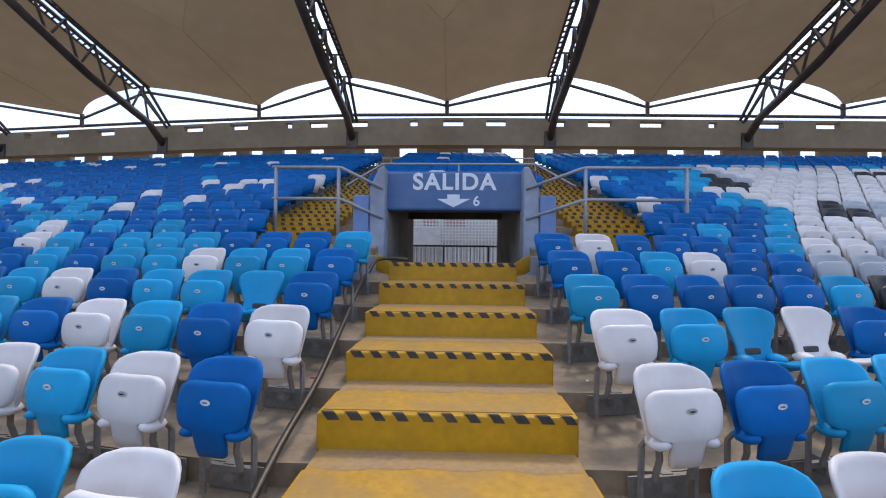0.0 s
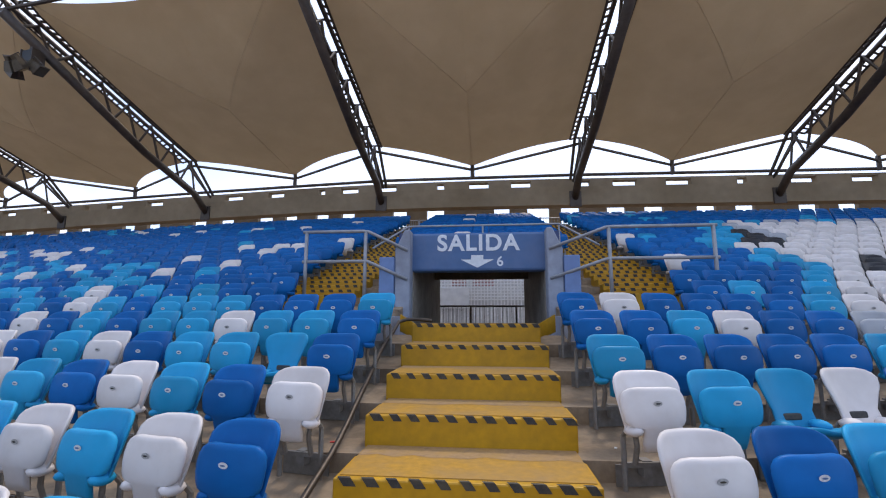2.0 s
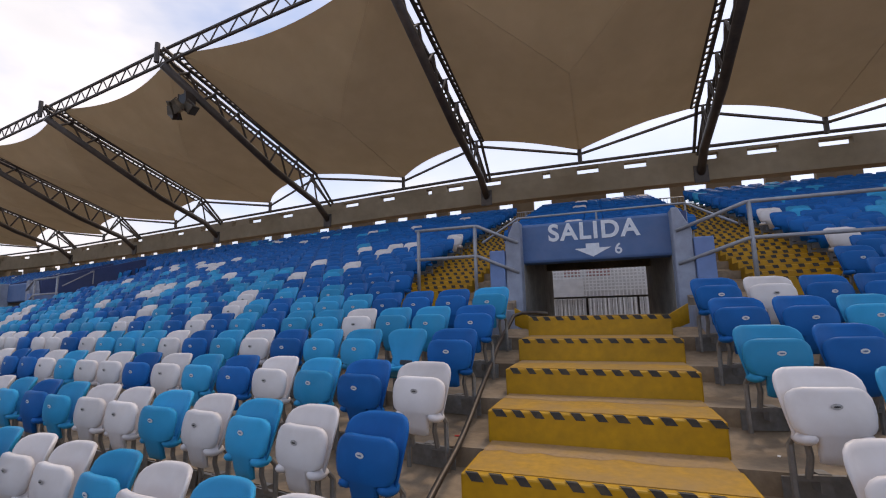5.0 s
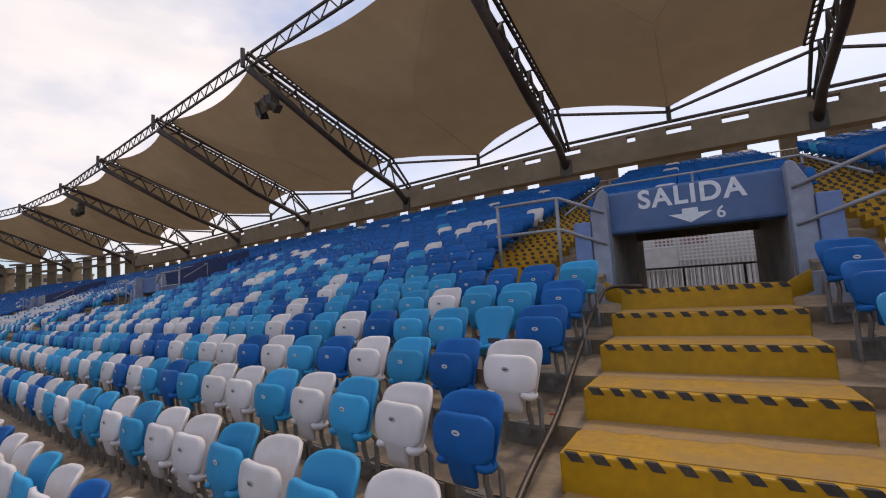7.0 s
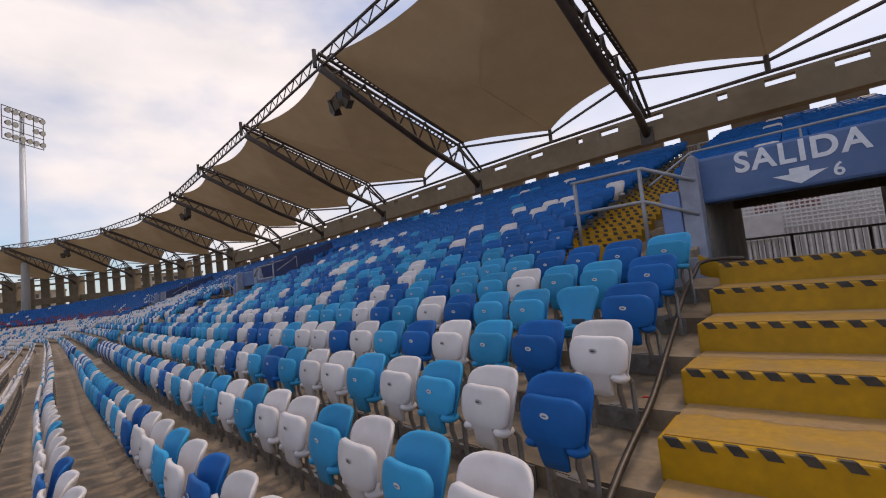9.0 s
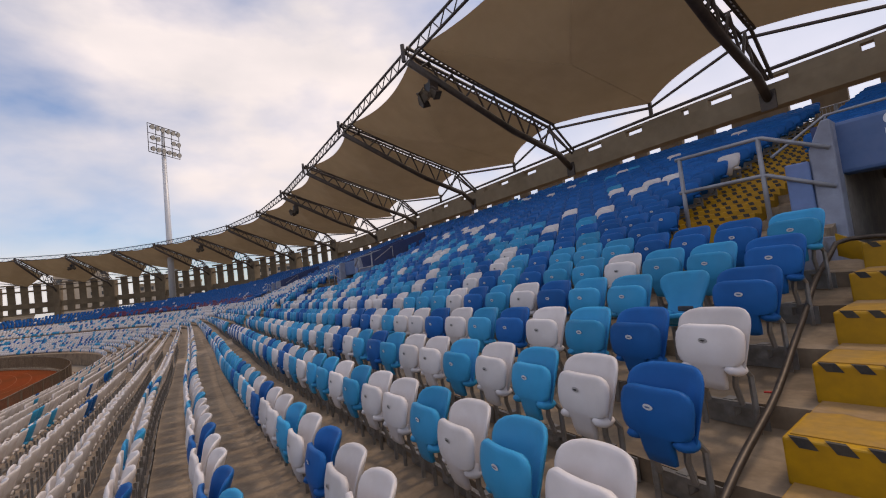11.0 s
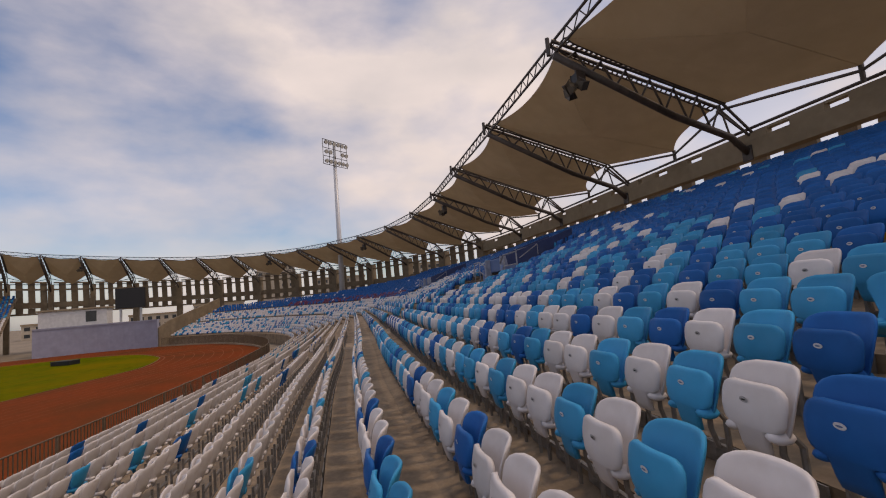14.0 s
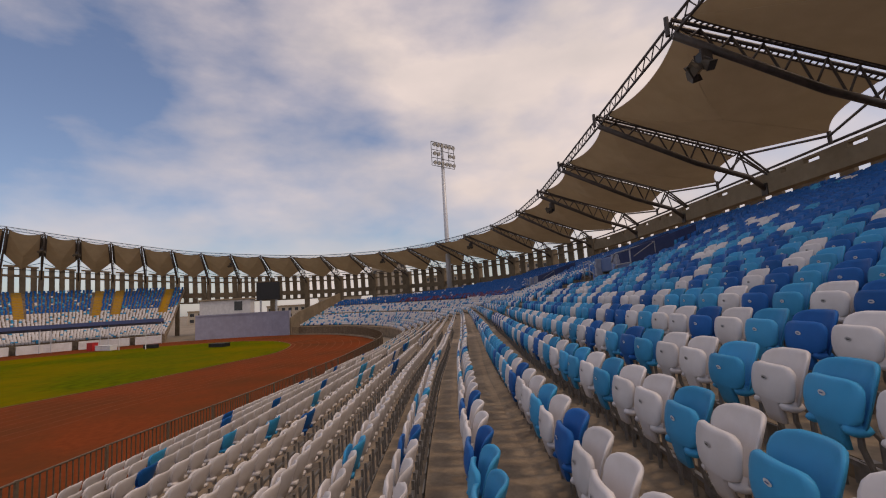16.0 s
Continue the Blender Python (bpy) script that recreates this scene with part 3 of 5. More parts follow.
def roof_bay(sa, sb):
    """One stretched membrane between two trusses, with its front girder and rear ties."""
    nu, nw = 28, 20
    bm = bmesh.new()
    sm = (sa + sb) / 2
    grid = []
    gap = 0.44 / (sb - sa) * 2
    far = min(1.0, max(0.0, (sm - S_STAIR - 40) / 50))
    for i in range(nu + 1):
        u = (-1 + 2 * i / nu) * (1 - gap)
        a = abs(u)
        s = sm + u * (sb - sa) / 2
        front = TIP_V + 0.12 + 0.75 * (1 - a * a)
        back = 17.0 - 1.9 * far
        rear = back + (18.4 - back) * (1 - a) - 0.8 * (1 - far) * math.sin(math.pi * a)
        zf = TIP_Z + 0.08 - 0.4 * (1 - a * a)
        slope = (NODE_Z - TIP_Z) / (17.0 - TIP_V)
        zr = NODE_Z + slope * (back - 17.0) * a - (0.7 + 0.5 * far) * (1 - a) - slope * (1 - far) * 0.8 * math.sin(math.pi * a) * -0.6
        col = []
        for j in range(nw + 1):
            w = j / nw
            v = front + (rear - front) * w
            sag = 1.45 * min(1 - a, 2.3 * w) * (1 - w)
            z = zf + (zr - zf) * w - sag
            col.append(bm.verts.new(place(s, v, roof_z(s, z))))
        grid.append(col)
    pts = [[v.co.copy() for v in col] for col in grid]
    bm.free()
    roof = thing("roof_canopy", Matrix.Identity(4), "taut beige fabric roof canopy stretched between two trusses", "roof canopy", "roof canopies")
    for name, i0, i1 in (("membrane_half", 0, nu // 2), ("membrane_half", nu // 2, nu)):
        bm = bmesh.new()
        vs = [[bm.verts.new(q) for q in pts[i]] for i in range(i0, i1 + 1)]
        for i in range(i1 - i0):
            for j in range(nw):
                bm.faces.new((vs[i][j], vs[i + 1][j], vs[i + 1][j + 1], vs[i][j + 1]))
        part(name, bm, M_MEMBRANE, roof, smooth=True)
    bm = bmesh.new()
    path_tube(bm, [q + Vector((0, 0, -0.004)) for q in pts[nu // 2][9:]], 0.009, 4)
    part("valley_seam", bm, M_SEAM, roof, "raised welded seam")
    for side in (-1, 1):
        bm = bmesh.new()
        line = []
        for i in range(nu // 2 + 1):
            j = (1 - i / (nu / 2)) / 2.3 * nw
            col = pts[nu // 2 + side * i]
            j0 = min(nw - 1, int(j))
            line.append(col[j0].lerp(col[j0 + 1], j - j0) + Vector((0, 0, -0.004)))
        path_tube(bm, line, 0.009, 4)
        part("ridge_seam", bm, M_SEAM, roof)
    for e in (0, nu):
        bm = bmesh.new()
        path_tube(bm, [pts[e][j] for j in range(nw + 1)], 0.05, 5)
        part("edge_cable", bm, M_TRUSS, roof)
    bm = bmesh.new()
    for e, s in ((0, sa + 0.2), (nu, sb - 0.2)):
        for i in range(34):
            f = i / 33
            j = min(nw - 1, int(f * nw))
            q = pts[e][j].lerp(pts[e][j + 1], f * nw - j)
            v = TIP_V + 0.12 + (17.0 - 1.9 * far - TIP_V - 0.12) * f
            o = place(s, v, roof_z(s, TIP_Z + (NODE_Z - TIP_Z) * (v - TIP_V) / (17.0 - TIP_V)))
            tube(bm, q, o, 0.05, 4)
    tagged(part("lacing", bm, M_TRUSS, roof), kind="stuff")
    drop = place(sm, 18.4, roof_z(sm, 12.6))
    gz = thing("roof_girder", Matrix.Identity(4), "light lattice girder along the roof's front edge", "girder", "roof girders")
    A, B = place(sa, TIP_V - 0.1, roof_z(sa, TIP_Z + 0.2)), place(sb, TIP_V - 0.1, roof_z(sb, TIP_Z + 0.2))
    down = Vector((0, 0, -0.62))
    for name, o in (("upper_chord", Vector((0, 0, 0))), ("lower_chord", down)):
        bm = bmesh.new()
        tube(bm, A + o, B + o, 0.065)
        part(name, bm, M_TRUSS, gz)
    n = 10 if sb - sa > 7.5 else 6
    for i in range(n):
        p = A.lerp(B, i / n)
        q = A.lerp(B, (i + 0.5) / n) + down
        r = A.lerp(B, (i + 1) / n)
        bm = bmesh.new()
        tube(bm, p, q, 0.03, 5)
        tube(bm, q, r, 0.03, 5)
        part("lacing", bm, M_TRUSS, gz)
    tie = thing("roof_ties", Matrix.Identity(4), "dark steel ties from the membrane's low point to the beam", "tie bars", "roof ties")
    for s in (sa, sb):
        bm = bmesh.new()
        tube(bm, drop, place(s, 17.2, roof_z(s, NODE_Z - 0.2)), 0.07, 6)
        part("tie_bar", bm, M_TRUSS, tie)
    bm = bmesh.new()
    tube(bm, drop + Vector((0, 0, -0.45)), drop + Vector((0, 0, 0.25)), 0.1, 8)
    part("anchor", bm, M_TRUSS, tie)
    bm = bmesh.new()
    tube(bm, place(sa, BEAM_V + 0.15, roof_z(sa, 12.3)), place(sb, BEAM_V + 0.15, roof_z(sb, 12.3)), 0.08, 8)
    part("long_tube", bm, M_TRUSS, tie)


for a, b in zip(TRUSS_S, TRUSS_S[1:]):
    roof_bay(a, b)


# ---- seats ----
def shell(bm, levels, curve, thick, cols=8):
    """A curved plate: levels of (z, half width, y); y grows by curve * x squared; thick at its middle, thin at its rim."""
    front, rear = [], []
    n = len(levels) - 1
    for i, (z, hw, y) in enumerate(levels):
        fr, re = [], []
        for j in range(cols + 1):
            u = -1 + 2 * j / cols
            x = hw * math.sin(u * math.pi / 2) if abs(u) < 1 else hw * u
            rim = 0.25 if (j in (0, cols) or i in (0, n)) else 1.0
            yy = y + curve * x * x
            fr.append(bm.verts.new((x, yy - thick / 2 * rim, z)))
            re.append(bm.verts.new((x, yy + thick / 2 * rim, z)))
        front.append(fr), rear.append(re)
    for i in range(n):
        for j in range(cols):
            bm.faces.new((front[i][j], front[i][j + 1], front[i + 1][j + 1], front[i + 1][j]))
            bm.faces.new((rear[i][j + 1], rear[i][j], rear[i + 1][j], rear[i + 1][j + 1]))
        bm.faces.new((front[i][0], front[i + 1][0], rear[i + 1][0], rear[i][0]))
        bm.faces.new((front[i + 1][cols], front[i][cols], rear[i][cols], rear[i + 1][cols]))
    for j in range(cols):
        bm.faces.new((front[0][j + 1], front[0][j], rear[0][j], rear[0][j + 1]))
        bm.faces.new((front[n][j], front[n][j + 1], rear[n][j + 1], rear[n][j]))


BACK = [(0.15, 0.15, -0.15), (0.19, 0.178, -0.135), (0.30, 0.192, -0.105), (0.42, 0.205, -0.072), (0.48, 0.211, -0.054), (0.53, 0.207, -0.040), (0.565, 0.192, -0.031), (0.59, 0.163, -0.026), (0.605, 0.115, -0.023)]
PAN = [(0.015, 0.045, -0.215), (0.028, 0.074, -0.222), (0.09, 0.083, -0.238), (0.175, 0.088, -0.254), (0.200, 0.093, -0.260), (0.208, 0.15, -0.262), (0.222, 0.174, -0.264), (0.255, 0.190, -0.266), (0.32, 0.199, -0.266),
       (0.38, 0.202, -0.259), (0.43, 0.197, -0.250), (0.465, 0.180, -0.244), (0.488, 0.15, -0.239), (0.501, 0.105, -0.236)]

SEAT_SIZE = (1.12, 1.06, 1.05)
SQUEEZE = 0.82          # the shells are a little lower than wide


def lower(z):
    return 0.612 - (0.612 - z) * SQUEEZE


BACK = [(lower(z), w, y) for z, w, y in BACK]
PAN = [(lower(z), w, y) for z, w, y in PAN]


def seat_meshes():
    out = {}
    bm = bmesh.new()
    shell(bm, BACK, -2.1, 0.03)
    out["backrest"] = bm
    bm = bmesh.new()
    shell(bm, PAN, 0.9, 0.036, 10)
    out["seat_pan"] = bm
    for sx, side in ((-1, "left_wing"), (1, "right_wing")):
        bm = bmesh.new()
        bmesh.ops.create_uvsphere(bm, u_segments=10, v_segments=6, radius=1.0, matrix=pose(sx * 0.128, -0.205, lower(0.178), 0, sx * 10, 0) @ Matrix.Diagonal((0.056, 0.075, 0.036, 1)))
        out[side] = bm
    bm = bmesh.new()
    for sx in (-1, 1):
        path_tube(bm, [(sx * 0.15, -0.10, -0.14), (sx * 0.15, -0.105, 0.2), (sx * 0.14, -0.14, 0.25), (sx * 0.11, -0.18, 0.25), (sx * 0.095, -0.17, 0.15), (sx * 0.095, -0.13, 0.03)], 0.017, 6)
    box(bm, at(0, -0.02, -0.07), (0.34, 0.012, 0.14))
    box(bm, at(0, -0.06, -0.01), (0.06, 0.08, 0.10))
    box(bm, at(0, -0.10, 0.02), (0.30, 0.03, 0.03))
    out["bracket"] = bm
    bm = bmesh.new()
    bmesh.ops.create_circle(bm, cap_ends=True, segments=14, radius=1.0, matrix=pose(0, -0.283, lower(0.385), 90 + 7, 0, 0) @ Matrix.Diagonal((0.028, 0.017, 1, 1)))
    out["label"] = bm
    for bm in out.values():
        bmesh.ops.scale(bm, vec=SEAT_SIZE, verts=bm.verts)
    return out


def seat_kind(mat):
    """One folding seat: the parts' meshes for one colour."""
    r = {}
    for name, bm in seat_meshes().items():
        m = {"bracket": M_BRACKET, "label": M_PALE_LABEL if mat is SEAT_WHITE else M_LABEL}.get(name, mat)
        r[name] = mesh_of(name, bm, m, name != "bracket")
    bm = bmesh.new()
    bmesh.ops.create_circle(bm, cap_ends=True, segments=10, radius=1.0, matrix=pose(0, -0.2865, lower(0.385), 97, 0, 0) @ Matrix.Diagonal((0.016, 0.005, 1, 1)))
    bmesh.ops.scale(bm, vec=SEAT_SIZE, verts=bm.verts)
    r["label_print"] = mesh_of("label_print", bm, M_BLACK if mat is SEAT_WHITE else M_PORTAL_BLUE)
    return r


WORDS = dict(b="royal blue", c="sky blue", w="white", k="black", g="pale grey", m="wine red")
PITCH = 0.538
FIRST = 1.22
# colours from the aisle outward, row by row, beside the stair
LEFT = {-4: "wwwwwwwbwwwcww", -3: "wwwccbwwbwwwcw", -2: "wwwwbwcwwbwcw", -1: "wcwcwwcwccwcw", 0: "bwcwcwwcbcwbw", 1: "wbcwbcwbwwcwb", 2: "bcccbwcbwcccwbw", 3: "bccwccbcbwbcb", 4: "cbbbcccbcwbcb", 5: "bbbbbbcbcbwcb", 6: "bbbbbbbbbbcc", 7: "bbbbbbbbcbwb", 8: "bbbbbbbbwbbb"}
RIGHT = {-2: "wcbw", -1: "cwcwb", 0: "wbccwcbw", 1: "wccwbcbcw", 2: "cbbbbckgw", 3: "bbcwbbgggw", 4: "bwbbbbcwwgw", 5: "bbbbbcbcwww", 6: "bbbbbbbbcww", 7: "bbbbbbbbbcw"}
OPEN_SEATS = {("l", 2, 1), ("r", 1, 2), ("r", 1, 3)}


def seat_colour(side, k, i, s):
    """The mosaic of seat colours over the whole stand."""
    row = (LEFT if side == "l" else RIGHT).get(k)
    if row and i < len(row):
        return row[i]
    h = random.Random(int(k + 40) * 104729 + int(round(s / PITCH)) * 7919).random()
    d = s - S_STAIR
    if side == "r":
        x = -d
        edge = float(np.interp(k, (1, 4, 5, 8, 9, 10, 13, 16), (2.9, 4.5, 4.8, 6.5, 6.5, 5.95, 7.0, 8.0)))
        if 1 <= k <= 16 and x > edge - 0.75:
            if x < edge:
                return "c"
            if k == 16:
                return "kgcw"[int(h * 4)]
            if 11 <= k <= 13 and x < edge + (1.1 if k == 11 else 0.56):
                return "k"
            if k in (7, 8) and 0.9 < x - edge < (2.0 if k == 7 else 1.46):
                return "k"
            if k == 14 and 2.6 < x - edge < 5.4 and h < 0.6:
                return "k"
            if hashed(int(x / 1.1), k // 3, 9) < 0.16:
                return "g"
            return "k" if k < 3 and h < 0.2 else ("g" if k < 4 and h < 0.5 else "w")
        if k > 12:
            return "b" if h < 0.96 else "c"
        if k > 4:
            return "b" if h < 0.84 else ("c" if h < 0.96 else "w")
        return "b" if h < 0.62 else ("c" if h < 0.85 else "w")
    if d > 140:
        return ("b" if h < 0.82 else ("c" if h < 0.95 else "w")) if k > 7 else ("w" if h < 0.9 else "c")
    if 45 < d <= 140:
        if k >= 4:
            wine = 52 < d < 95 and k < 7
            return "m" if wine and h < 0.6 else ("b" if h < 0.96 else "w")
        return "w" if h < 0.72 else ("c" if h < 0.9 else "b")
    if 30 < d <= 60 and 2 <= k <= 9:
        return "w" if h < 0.75 else ("c" if h < 0.9 else "b")
    if (k in (10, 11) and 5.2 < d < 6.0) or (k == 7 and d < 4.2):
        return "w"
    if k <= -3:
        return "w" if h < 0.87 else ("c" if h < 0.94 else "b")
    if k <= 3:
        return "c" if h < 0.42 else ("w" if h < 0.76 else "b")
    if k <= 8:
        if d < 7.5:
            return "b" if h < 0.74 else ("c" if h < 0.9 else "w")
        return "c" if h < 0.40 else ("b" if h < 0.82 else "w")
    if k <= 12:
        return "b" if h < 0.80 else ("w" if h < 0.91 else "c")
    return "b" if h < 0.965 else ("c" if h < 0.985 else "w")


AISLE_OUT = 3.7          # outer edge of the upper yellow stairs
AISLE_IN = 2.3


def seat_allowed(side, k, d):
    """d: metres from the stair's middle."""
    a = abs(d)
    if k <= 4:
        return a >= FIRST - 0.01
    if k <= 6:
        return a > 3.3
    if k <= 11:
        return a > AISLE_OUT + 0.2
    return a < AISLE_IN - 0.25 or a > AISLE_OUT + 0.2


near, mid, far = [], [], []
for side, sign in (("l", 1), ("r", -1)):
    for k in range(FIRST_ROW, 23):
        reach = 66.0 if sign > 0 else 62.0
        for i in range(int(reach / PITCH)):
            d = sign * (FIRST + i * PITCH)
            s = S_STAIR + d
            if not seat_allowed(side, k, d):
                continue
            skip = False
            for p in PORTALS[1:]:
                q = s - p
                if not seat_allowed("l", k, q) and not (-5 <= k <= 4 and abs(q) > 0.9):
                    skip = True
            if skip or (sign > 0 and k > 20 and d > 40):
                continue
            col = seat_colour(side, k, i, s)
            is_near = (sign > 0 and -3 <= k <= 7 and d < 8.4) or (sign < 0 and -2 <= k <= 6 and -d < 6.4)
            if is_near:
                near.append((s, k, col, (side, k, i) in OPEN_SEATS))
            elif abs(d) < 26 + (4 if k < 0 else 0):
                mid.append((s, k, col))
            else:
                far.append((s, k, col))
for k in range(12, 23):
    for i in range(9):
        d = (i - 4) * PITCH
        mid.append((S_STAIR + d, k, "b" if hashed(k, i, 2) < 0.96 else "w"))
FAR_LANES = (149.6, 157.8, 160.9, 172.2, 175.3)      # yellow aisles of the stand across the field
s = S_STAIR + 66.5
while s < S_END - 1:
    if not (GAP[0] - 0.3 < s < GAP[1] + 0.3):
        for k in range(FIRST_ROW, last_row(s) + 1):
            d = s - S_STAIR
            lane = k > 4 and any(abs(d - q) < 0.8 for q in FAR_LANES)
            if not lane and not (k in (-4, 3) and d < 122):
                far.append((s + 0.16 * (hashed(k, int(s * 3), 8) - 0.5), k, seat_colour("l", k, 99, s)))
    s += 0.55

KINDS = {c: seat_kind(m) for c, m in SEATS.items()}


OPEN_BACK = [(lower(z), w, y) for z, w, y in ((0.06, 0.165, -0.17), (0.13, 0.16, -0.152), (0.2, 0.142, -0.133), (0.28, 0.14, -0.11), (0.37, 0.168, -0.086), (0.46, 0.198, -0.06), (0.53, 0.204, -0.040), (0.565, 0.190, -0.031), (0.59, 0.163, -0.026), (0.605, 0.115, -0.023))]


def open_back(mat):
    bm = bmesh.new()
    shell(bm, OPEN_BACK, -1.8, 0.03)
    bmesh.ops.scale(bm, vec=SEAT_SIZE, verts=bm.verts)
    return mesh_of("backrest", bm, mat, True)


OPEN_BACKS = {c: open_back(SEATS[c]) for c in ("c", "w")}


def folding_seat(s, k, col, opened):
    st = thing("stadium_seat", frame_at(s, k * ROW, row_z(k)) @ pose(0, 0, 0, 0, 0, (hashed(k, int(s * 7), 1) - 0.5) * 3),
               WORDS[col] + (" plastic stadium seat, pan down, bolted to the terrace" if opened else " plastic folding stadium seat, folded up, bolted to the terrace"), "stadium seat", "stadium seats")
    for name, me in KINDS[col].items():
        if opened and name in ("label", "label_print"):
            continue
        o = new(name, OPEN_BACKS[col] if opened and name == "backrest" else me)
        o.parent = st
        if opened and name == "seat_pan":
            o.matrix_basis = Matrix.Translation((0, -0.12, 0.25)) @ pose(0, 0, 0, 80, 0, 0) @ Matrix.Translation((0, 0.22, -0.13))
        elif name == "seat_pan" or name.startswith("label"):
            o.matrix_basis = Matrix.Translation((0, -0.22, 0.03)) @ pose(0, 0, 0, (hashed(k, int(s * 9), 4) - 0.5) * 5, 0, 0) @ Matrix.Translation((0, 0.22, -0.03))
        if opened and name == "backrest":
            # A solid black block stands in for the shade inside the slot.
            bm = bmesh.new()
            box(bm, pose(0, -0.135, 0.31, -12, 0, 0), (0.15, 0.05, 0.05), 0.012)
            part("slot", bm, M_BLACK, st, "dark slot through the backrest")
        if name == "bracket":
            o["label"] = "grey steel seat bracket"
    return st


for s, k, col, opened in near:
    folding_seat(s, k, col, opened)


def seat_block(level):
    """One simple seat as arrays: points and faces, for the many seats further off."""
    bm = bmesh.new()
    if level == 0:
        shell(bm, [BACK[i] for i in (0, 2, 4, 6, 8)], -2.1, 0.03, 6)
        shell(bm, [PAN[i] for i in (0, 3, 4, 5, 7, 9, 11, 13)], 0.9, 0.036, 5)
        for sx in (-1, 1):
            box(bm, at(sx * 0.14, -0.19, 0.25), (0.09, 0.12, 0.045))
    elif level == 2:
        for sx in (-1, 1):
            box(bm, at(sx * 0.15, -0.10, 0.03), (0.03, 0.03, 0.34))
        box(bm, at(0, -0.02, -0.07), (0.34, 0.014, 0.14))
        box(bm, at(0, -0.10, 0.10), (0.30, 0.035, 0.035))
    else:
        shell(bm, [BACK[i] for i in (0, 6, 8)], -1.2, 0.03, 2)
        shell(bm, [PAN[i] for i in (3, 7, 11, 13)], 0.9, 0.036, 2)
    bmesh.ops.scale(bm, vec=SEAT_SIZE, verts=bm.verts)
    bmesh.ops.recalc_face_normals(bm, faces=bm.faces)
    bm.verts.index_update()
    pts = np.array([v.co[:] for v in bm.verts])
    faces = [[v.index for v in f.verts] for f in bm.faces]
    bm.free()
    return pts, faces


def seat_field(items, level, label):
    pts, faces = seat_block(level)
    n = len(pts)
    for col in SEATS:
        sel = [(s, k) for s, k, c in items if c == col]
        if not sel:
            continue
        verts, polys = [], []
        for j, (s, k) in enumerate(sel):
            m = np.array(frame_at(s, k * ROW, seat_z(s, k)) @ pose(0, 0, 0, 0, 0, (hashed(k, int(s * 7), 1) - 0.5) * 4))
            verts.append(pts @ m[:3, :3].T + m[:3, 3])
            polys += [[i + j * n for i in f] for f in faces]
        me = bpy.data.meshes.new("seat_rows")
        me.from_pydata(np.concatenate(verts).tolist(), [], polys)
        me.materials.append(SEATS[col])
        me.polygons.foreach_set("use_smooth", [True] * len(me.polygons))
        ob = new("seat_rows", me)
        tagged(ob, "rows of " + WORDS[col] + " plastic stadium seats " + label, "stadium seats", kind="stuff")


def bracket_field(items):
    pts, faces = seat_block(2)
    n = len(pts)
    verts, polys = [], []
    for j, (s, k, c) in enumerate(items):
        m = np.array(frame_at(s, k * ROW, seat_z(s, k)))
        verts.append(pts @ m[:3, :3].T + m[:3, 3])
        polys += [[i + j * n for i in f] for f in faces]
    me = bpy.data.meshes.new("seat_brackets")
    me.from_pydata(np.concatenate(verts).tolist(), [], polys)
    me.materials.append(M_BRACKET)
    tagged(new("seat_brackets", me), "grey steel brackets under the rows of stadium seats", "seat brackets", kind="stuff")


bracket_field(mid)
seat_field(mid, 0, "on the terrace")
seat_field(far, 1, "on the distant terrace")


# ---- upper yellow stairs beside the portal ----
def upper_stair(s0, sign, k0, k1, detailed=True):
    st = thing("upper_stair", row_frame(s0, 0, 0), "yellow painted concrete stair with rows of black dashes", "stair", "upper stairs")
    mid_x = -sign * (AISLE_IN + AISLE_OUT) / 2
    w = AISLE_OUT - AISLE_IN
    bm = bmesh.new()
    v = [bm.verts.new(q) for q in ((-0.015, -0.011, -0.05), (0.06, -0.011, -0.05), (0.045, -0.011, 0.0025), (-0.035, -0.011, 0.0025), (-0.05, 0.055, 0.0025), (0.025, 0.055, 0.0025))]
    bm.faces.new((v[0], v[1], v[2], v[3]))
    bm.faces.new((v[3], v[2], v[5], v[4]))
    dash = mesh_of("dash", bm, M_BLACK)
    half = {}
    for h in (0, 1):
        bm = bmesh.new()
        box(bm, at(0, ROW / 4, -0.2 + 0.0), (w, ROW / 2 + 0.01, 0.42), 0.01)
        half[h] = mesh_of("stair_step", bm, M_YELLOW)
    for k in range(k0, k1 + 1):
        for h in (0, 1):
            o = new("stair_step", half[h])
            o.parent = st
            o.matrix_basis = at(mid_x, k * ROW + h * ROW / 2, row_z(k) + (0.03 if h == 0 else RISE / 2 + 0.03))
            if not detailed:
                continue
            n = 8
            for i in range(n):
                q = new("dash", dash)
                q.parent = o
                q.matrix_basis = at(-w / 2 + (i + 0.5 + 0.25 * ((k + h) % 2)) * w / n - 0.03 + 0.02 * (hashed(k, i, h) - 0.5), 0, 0.0125)



for sign in (1, -1):
    upper_stair(S_STAIR, sign, 7, 22)
    for p in PORTALS[1:]:
        upper_stair(p, sign, 7, 20, False)


